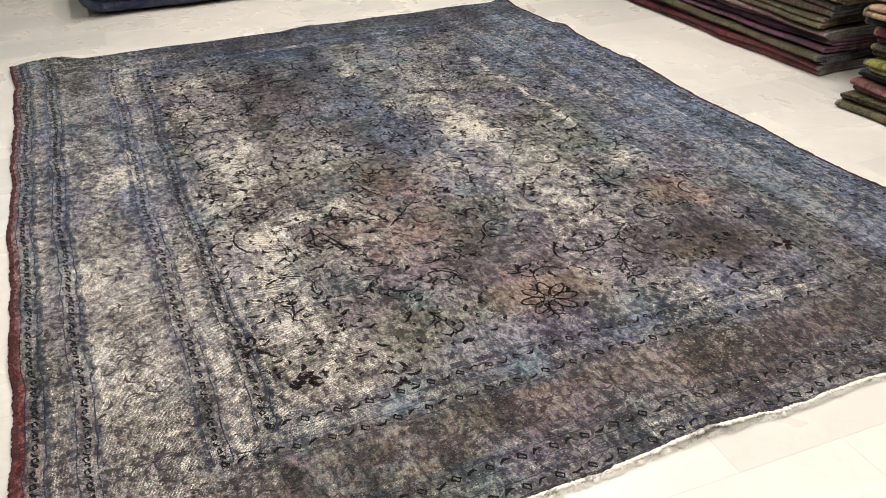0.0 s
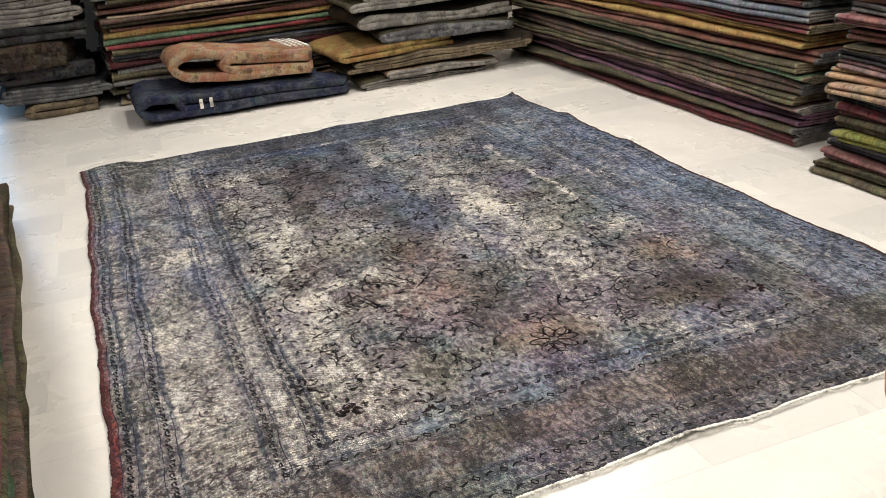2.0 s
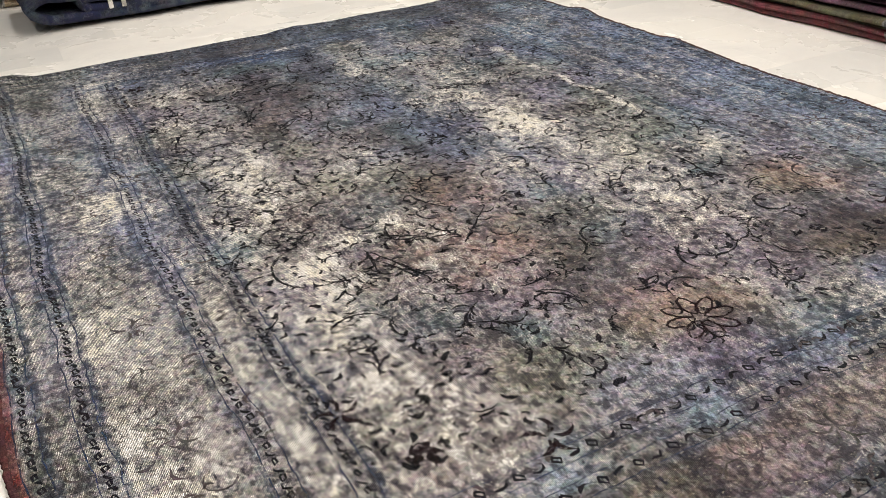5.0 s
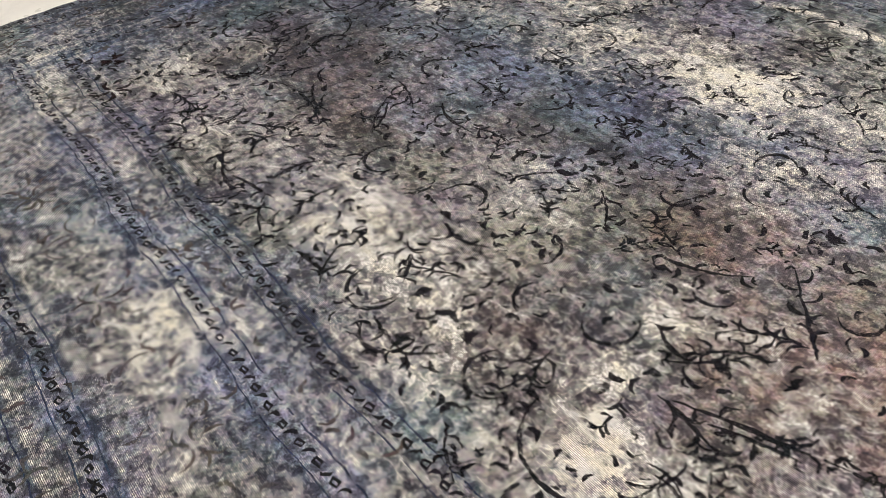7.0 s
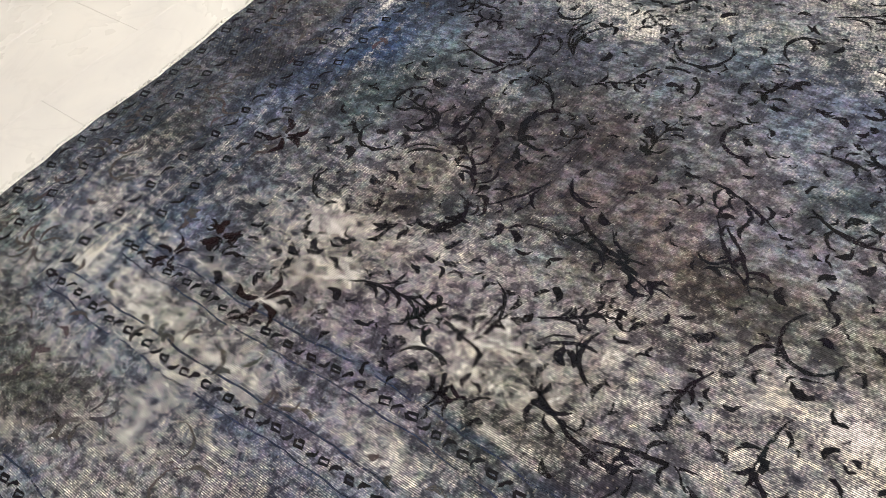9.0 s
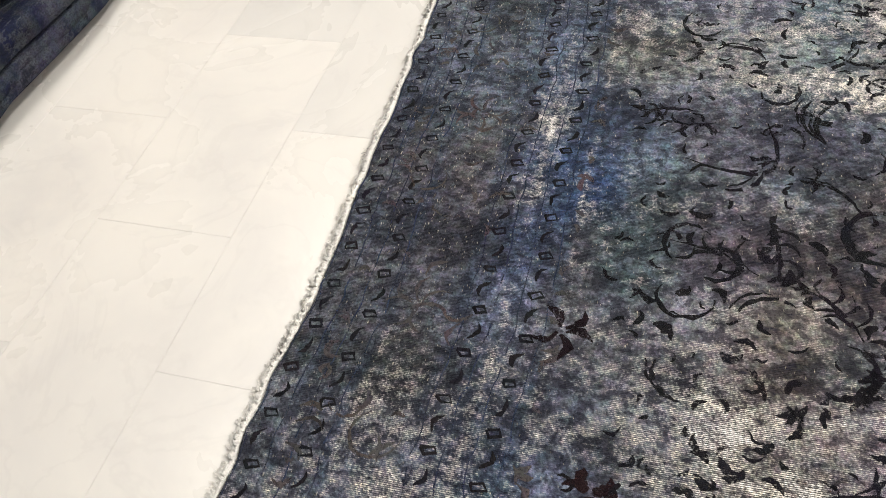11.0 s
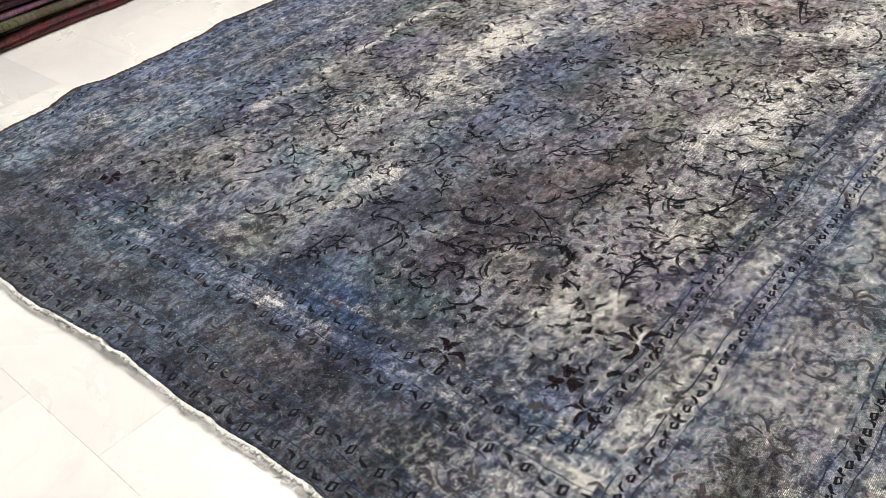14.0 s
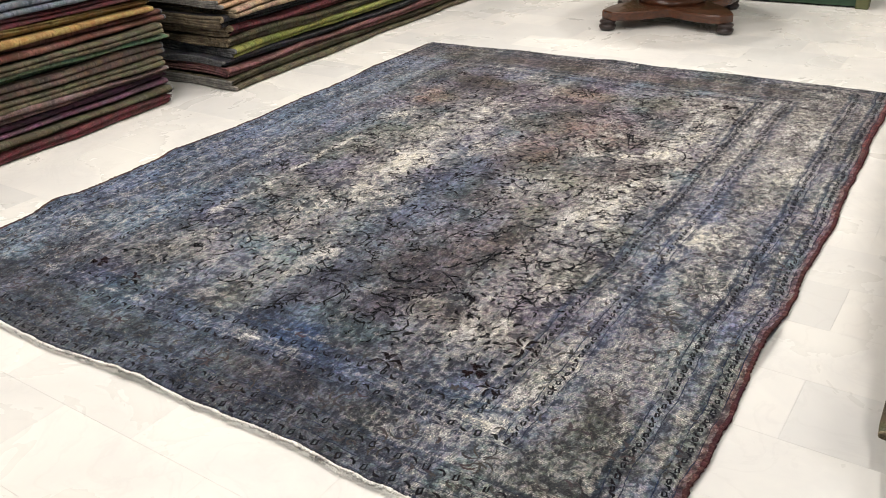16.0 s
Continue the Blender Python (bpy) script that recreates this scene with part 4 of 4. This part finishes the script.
def folded_mesh(name, depth, length, tall, plies, cloth, seed, material, y0=0.0, y1=None, fat=1.0, sag=0.012, stations=30, loose=0.0, slope=0.0, nested=0.0):
    """The folded cloth swept along y, sagging and wavering, with soft rounded ends. nested: a shorter fold lies inside the outer one."""
    paths = [fold_path(depth, tall, plies, cloth, seed, loose)]
    if nested:
        inner = fold_path(depth - nested - 0.02, tall * 0.55, 2, cloth, seed + 5, loose)
        paths.append(inner + np.array((nested, tall * 0.215)))
    h = cloth * fat / 2
    y1 = length if y1 is None else y1
    rg = np.random.default_rng(seed + 1)
    ph = rg.uniform(0, 6.28, 6)
    skew = rg.uniform(-0.03, 0.03)
    soft_end = 0.93
    rows = np.linspace(y0, y1, stations)
    if y1 - y0 > 0.2:
        rows = np.concatenate([[y0, y0 + 0.004, y0 + 0.012, y0 + 0.026], np.linspace(y0 + 0.05, y1 - 0.05, stations - 8), [y1 - 0.026, y1 - 0.012, y1 - 0.004, y1]])
    vs, fs = [], []
    for path in paths:
        d = np.gradient(path, axis=0)
        d /= np.linalg.norm(d, axis=1)[:, None] + 1e-9
        nrm = np.stack([-d[:, 1], d[:, 0]], -1)
        out = np.concatenate([path + nrm * h, (path - nrm * h)[::-1]])
        m, n0 = len(out), len(vs)
        for y in rows:
            near = max(0.0, min(y, length - y))
            puff = soft_end + (1 - soft_end) * math.sqrt(1 - (1 - min(near / 0.03, 1.0)) ** 2)
            q = y / max(length, 0.01)
            wx = sag * (0.8 * math.sin(2.2 * y + ph[0]) + 0.5 * math.sin(6.1 * y + ph[1]) + 0.35 * math.sin(14 * y + ph[2]))
            wz = sag * 0.45 * (math.sin(2.9 * y + ph[3]) + 0.5 * math.sin(7.7 * y + ph[4]))
            swell = 1 + 0.10 * math.sin(3.1 * y + ph[0] * 3) + 0.08 * math.sin(9 * y + ph[3])
            for x, z in out:
                f = max(0.0, min(1.0, z / tall))
                zz = (0.42 + (z / tall - 0.42) * puff) * tall
                zz = (zz * swell + wz * f) * (1 - slope * x / depth) + loose * f * (0.014 * math.sin(5.2 * x + ph[1] + 2 * y) + 0.006 * math.sin(13 * x + ph[4]))
                roll = 1 + 0.05 * math.sin(9 * y + ph[5] + 3 * x)
                yy = y + skew * x + 0.012 * math.sin(11 * x + ph[2]) * (1 if q > 0.5 else -1)
                vs.append((x * roll + wx * (1 - 0.3 * f) + 0.012 * (1 - puff), yy, max(0.0, zz)))
        for k in range(len(rows) - 1):
            for j in range(m):
                a, b = n0 + k * m + j, n0 + k * m + (j + 1) % m
                fs.append((a, a + m, b + m, b))
        half = m // 2
        for k, flip in ((0, False), (len(rows) - 1, True)):
            for j in range(half - 1):
                f = tuple(n0 + k * m + q for q in (j, j + 1, m - 2 - j, m - 1 - j))
                fs.append(f[::-1] if flip else f)
    return as_mesh(name, vs, fs, material)


def folded_rug(m, dye_name, label, group, depth, length, tall, plies, seed, cloth=None, edging=0, sag=0.012, loose=0.0, slope=0.0, nested=0.0):
    cloth = cloth or tall / plies * 0.80
    ob = thing("folded_rug", m, label, "rug", group)
    part("cloth", folded_mesh("cloth", depth, length, tall, plies, cloth, seed, WOOLS[dye_name], sag=sag, loose=loose, slope=slope, nested=nested), None, ob)
    if edging >= 0:
        for y0, y1 in ((-0.006, 0.006), (length - 0.006, length + 0.006)):
            part("edging", folded_mesh("edging", depth, length, tall, plies, cloth, seed, EDGINGS[edging], y0, y1, 1.18, sag, 3, loose, slope, nested), None, ob)
    return ob


WORDS = {"umber": "umber brown", "char": "charcoal grey", "brick": "sand and orange", "ink": "navy and grey", "brown": "dark brown", "olive": "olive brown", "tan": "tan", "purple": "deep purple", "mauve": "faded mauve", "green": "moss green",
         "rust": "rust red", "black": "black", "gold": "golden yellow", "maroon": "maroon", "grey": "warm grey", "rose": "salmon pink", "lime": "lime green",
         "navy": "navy blue", "slate": "slate grey", "red": "bright red", "orange": "orange", "sand": "sand", "teal": "dark teal"}


def stack(group, names, base, turn, depth, length, each, seed, plies=2, jitter=0.03, lean=0.0, step_back=0.0):
    """Long folded rugs laid one on another, fold outwards."""
    rg = np.random.default_rng(seed)
    z = 0.004
    for k, nm in enumerate(names):
        tall = each * rg.uniform(0.82, 1.2) * (1.35 if nm == "gold" else 0.7 if nm == "black" else 1)
        off = rg.normal(0, jitter * 0.45)
        m = Matrix.Translation(base) @ pose(0, 0, 0, 0, 0, turn) @ pose(off + lean * k, rg.uniform(-1.4 * jitter, jitter * 2.2) + step_back * k, z, 0, 0, rg.normal(0, 0.35))
        folded_rug(m, nm, WORDS[nm] + " worn wool rug folded in a tall stack", group, depth, length - step_back * k, tall, plies, seed * 100 + k, edging=int(rg.integers(0, 3)) if rg.random() < 0.85 else -1, loose=0.42, sag=0.016, cloth=tall / plies * 0.80)
        z += tall + 0.0015
    return z


LONG_A = "maroon olive purple mauve olive brown green olive rust gold maroon slate rose teal mauve sand rust olive slate tan".split()
stack("stack along the east wall", LONG_A, (3.60, 1.87, 0), 0, 1.05, 3.35, 0.058, 3, plies=4, jitter=0.034)
LONG_B = "olive rose black lime olive maroon char tan sand mauve black olive rust rose grey rust navy olive rose brown gold grey".split()
stack("stack beside the first", LONG_B, (3.425, -1.90, 0), 0, 0.85, 3.42, 0.054, 4, plies=4, jitter=0.026)
LONG_C = ("tan brown olive brown grey olive grey maroon grey slate olive red green gold rust olive brown tan rust brown olive grey "
          "maroon brown olive rust umber olive").split()
stack("stack at the far end", LONG_C, (2.68, 5.53, 0), 90, 1.6, 2.30, 0.035, 5)
LONG_D = ("brown olive tan olive grey rust tan slate olive tan gold umber grey olive brown green tan olive maroon grey olive gold brown "
          "olive tan slate olive").split()
stack("stack beside the aisle", LONG_D, (-0.31, 3.38, 0), 180 + 4.2, 0.9, 4.3, 0.0255, 7, step_back=0.031)

# loose pile of thick dark rugs in the corner
z = 0.004
for k, (nm, tall, x0, dep, yy, rz, ed, plies) in enumerate((("umber", 0.11, -0.40, 0.68, 5.47, 3, 2, 2), ("char", 0.12, -0.56, 0.82, 5.50, -2, 1, 4), ("black", 0.12, -0.50, 0.74, 5.58, 1, -1, 2),
                                                            ("umber", 0.19, -0.60, 0.74, 5.50, 2, -1, 2), ("char", 0.11, -0.56, 0.80, 5.52, -1, -1, 2), ("umber", 0.13, -0.56, 0.72, 5.50, 1, 0, 4),
                                                            ("char", 0.12, -0.60, 0.82, 5.54, 2, 0, 4), ("brown", 0.14, -0.52, 0.75, 5.52, -2, 2, 2))):
    folded_rug(pose(x0 + 0.03, yy + 0.06, z, 0, 0, rz), nm, WORDS[nm] + " thick rug loosely folded in a corner pile", "corner pile", dep, 1.3, tall, plies, 700 + k,
               edging=ed, sag=0.014, loose=0.8, nested=0.1 if plies == 2 and tall > 0.115 else 0.0)
    z += tall + 0.003

# the two rugs folded on the floor by themselves
navy_rug = folded_rug(pose(0.475, 4.70, 0.004, 0, 0, 0.4), "ink", "navy and grey wool rug folded flat on the marble floor", "", 1.53, 0.62, 0.25, 2, 801, cloth=0.052, edging=-1, sag=0.008, loose=0.6, slope=0.45, nested=0.22)
sand_rug = folded_rug(pose(0.755, 4.735, 0.215, 0, 3.0, -1.5), "brick", "sand and orange rug folded on a navy rug", "", 1.04, 0.55, 0.30, 2, 805, cloth=0.062, edging=-1, sag=0.010, loose=0.6, slope=0.22, nested=0.30)

# white fringe strands of the sand rug and white ties on the navy one
for strand in range(4):
    x = 1.40 + 0.045 * strand
    pts = [(x + 0.10 * q - 0.69, 0.30 - 0.26 * q, 0.30 * (1 - 0.22 * x / 1.6) + 0.012 - 0.02 * q * q) for q in np.linspace(0, 1, 8)]
    vs, fs = cord(pts, 0.007, 0.3, 40 + strand)
    part("fringe", as_mesh("fringe", vs, fs, COTTON), COTTON, sand_rug, "loose white fringe strand")
for x in (0.40, 0.47):
    pts = [(x, -0.012, z) for z in np.linspace(0.07, 0.15, 5)]
    bm = bmesh.new()
    block(bm, (x - 0.012, -0.016, 0.075), (x + 0.012, -0.004, 0.145), 0.004)
    part("tie", bm, COTTON, navy_rug, "short white cotton tie")
# low stack of crumpled folded rugs beside them
z = 0.004
for k, (nm, tall, x0, dep, yy, rz, ed, plies) in enumerate((("olive", 0.060, 1.99, 1.20, 4.64, 2, 0, 4), ("tan", 0.060, 2.22, 0.98, 4.62, 3, 0, 2), ("umber", 0.09, 1.95, 1.52, 4.70, -1, 2, 4),
                                                            ("gold", 0.10, 1.86, 1.02, 4.66, 4, -1, 2), ("olive", 0.10, 2.22, 1.20, 4.70, -2, 1, 2), ("umber", 0.13, 2.10, 1.36, 4.72, 2, 0, 2),
                                                            ("olive", 0.13, 2.06, 1.36, 4.70, -1, 0, 4), ("grey", 0.13, 2.05, 1.30, 4.72, 1, 1, 2), ("mauve", 0.13, 2.10, 1.25, 4.72, 0, 0, 4))):
    folded_rug(pose(x0 + 0.03, yy + 0.07, z, (-1) ** k * 1.0, 0.9 * (-1) ** (k // 2), rz), nm, WORDS[nm] + " rug crumpled and folded in a low stack", "crumpled stack", dep, 0.75, tall, plies, 900 + k, edging=ed,
               sag=0.020, loose=0.9, slope=0.12 if k > 2 else 0.0, nested=0.15 if plies == 2 and k > 3 else 0.0)
    z += tall + 0.002

# ---- round pedestal table ----
ORANGE_WOOD = polished_wood("orange_varnished_wood", (0.55, 0.17, 0.02), (0.40, 0.105, 0.012), 0.22)
DARK_WOOD = polished_wood("dark_varnished_wood", (0.10, 0.036, 0.016), (0.045, 0.017, 0.009), 0.22)
table = thing("pedestal_table", pose(1.705, -1.14, 0, 0, 0, 0), "round orange varnished table on a dark wooden pedestal", "table")
part("tabletop", lathe([(0.02, 0.735), (0.567, 0.735), (0.591, 0.742), (0.596, 0.752), (0.589, 0.762), (0.577, 0.765), (0.02, 0.765)], 72), ORANGE_WOOD, table, "orange varnished top", smooth=False)
part("apron", lathe([(0.53, 0.66), (0.565, 0.665), (0.57, 0.69), (0.555, 0.70), (0.555, 0.734), (0.53, 0.734)], 72), DARK_WOOD, table, smooth=True)
part("column", lathe([(0.24, 0.139), (0.24, 0.165), (0.20, 0.185), (0.17, 0.20), (0.13, 0.215), (0.085, 0.25), (0.075, 0.33), (0.10, 0.42), (0.12, 0.48), (0.10, 0.55), (0.08, 0.60), (0.13, 0.655), (0.2, 0.66), (0.2, 0.734)]),
     DARK_WOOD, table, smooth=True)
bm = bmesh.new()
rings = []
for zz, grow in ((0.072, 0.0), (0.076, 0.006), (0.122, 0.006), (0.130, 0.0), (0.140, -0.10)):
    ring_v = []
    for k in range(64):
        q = 2 * math.pi * k / 64
        near = abs(((math.degrees(q) + 45) % 90) - 45) / 45
        r = 0.27 + 0.365 * (1 - max(near, 0.13)) ** 1.5
        r = max(0.1, r + grow * (1 if grow > 0 else (r / 0.4)))
        a = q + radians(57.7)
        ring_v.append(bm.verts.new((r * math.cos(a), r * math.sin(a), zz)))
    rings.append(ring_v)
for a, b in zip(rings, rings[1:]):
    for k in range(64):
        bm.faces.new((a[k], a[(k + 1) % 64], b[(k + 1) % 64], b[k]))
bm.faces.new(list(reversed(rings[0])))
bm.faces.new(rings[-1])
base_part = part("base", bm, DARK_WOOD, table, "four-pointed dark wooden plinth")
for k in range(4):
    ang = radians(57.7 + 90 * k)
    foot = lathe([(0.030, 0.0), (0.050, 0.006), (0.060, 0.024), (0.058, 0.036), (0.046, 0.045), (0.052, 0.051), (0.058, 0.061), (0.050, 0.0715)], 24)
    bmesh.ops.translate(foot, verts=foot.verts, vec=(0.56 * math.cos(ang), 0.56 * math.sin(ang), 0.0))
    part("foot", foot, plain("black_foot", (0.03, 0.02, 0.018), 0.3) if k == 0 else bpy.data.materials["black_foot"], base_part, "dark turned bun foot", smooth=True)

# ---- green cabinet ----
GREEN = plain("dark_green_paint", (0.018, 0.05, 0.022), 0.5)
OLIVE = plain("olive_green_paint", (0.10, 0.105, 0.04), 0.55)
cabinet = thing("cabinet", pose(0.50, -2.50, 0), "dark green painted cabinet with olive corner posts", "cabinet")
W, D, H = 1.9, 0.58, 0.85
for x in (0.0, W - 0.09):
    for y in (0.0, D - 0.09):
        part("post", block(bmesh.new(), (x, y, 0), (x + 0.09, y + 0.09, H), 0.008), OLIVE, cabinet)
part("front_panel", block(bmesh.new(), (0.09, D - 0.06, 0.012), (W - 0.09, D - 0.03, H - 0.01), 0.004), GREEN, cabinet)
part("back_panel", block(bmesh.new(), (0.09, 0.03, 0.012), (W - 0.09, 0.06, H - 0.01), 0.004), GREEN, cabinet)
for x in (0.03, W - 0.06):
    part("side_panel", block(bmesh.new(), (x, 0.09, 0.012), (x + 0.03, D - 0.09, H - 0.01), 0.004), GREEN, cabinet)
part("top", block(bmesh.new(), (-0.02, -0.02, H), (W + 0.02, D + 0.02, H + 0.03), 0.008), OLIVE, cabinet)

# ---- marble tiles ----
TW, TL, TY, TX, SLEW = 0.29, 0.58, 0.905, 0.12, radians(-1.6)
tile_bm = block(bmesh.new(), (0.0002, 0.0002, -0.010), (TL - 0.0002, TW - 0.0002, 0.0), 0.0)
bmesh.ops.bevel(tile_bm, geom=[e for e in tile_bm.edges if all(vv.co.z > -0.001 for vv in e.verts)], offset=0.0003, segments=1, affect="EDGES")
tile_me = bpy.data.meshes.new("tile")
tile_bm.to_mesh(tile_me)
tile_bm.free()
tile_me.materials.append(MARBLE)
far_v, far_f, count = [], [], 0
for j in range(-19, 24):
    for i in range(-8, 11):
        x = TX + i * TL + (TL / 2 if j % 2 else 0)
        y = TY + j * TW
        centre = Matrix.Rotation(SLEW, 3, "Z") @ Vector((x + TL / 2, y + TW / 2, 0))
        if not (X0 + 0.20 < centre.x < X1 - 0.20 and Y0 + 0.08 < centre.y < Y1 - 0.08):
            continue
        covered = x > 0.15 and x + TL < 2.85 and y > 0.35 and y + TW < 3.7
        if -1.0 < x + TL and x < 3.75 and -2.0 < y + TW and y < 5.7 and not covered:
            o = new("tile", tile_me)
            o.matrix_world = Matrix.Rotation(SLEW, 4, "Z") @ Matrix.Translation((x, y, 0))
            o.parent = floor
            count += 1
        else:
            n0 = len(far_v)
            g = 0.0004
            far_v += [tuple(Matrix.Rotation(SLEW, 3, "Z") @ Vector(q)) for q in ((x + g, y + g, 0), (x + TL - g, y + g, 0), (x + TL - g, y + TW - g, 0), (x + g, y + TW - g, 0))]
            far_f.append((n0, n0 + 1, n0 + 2, n0 + 3))
rest = part("tiling", as_mesh("tiling", far_v, far_f, MARBLE, False), MARBLE, floor)
rest["kind"] = "stuff"
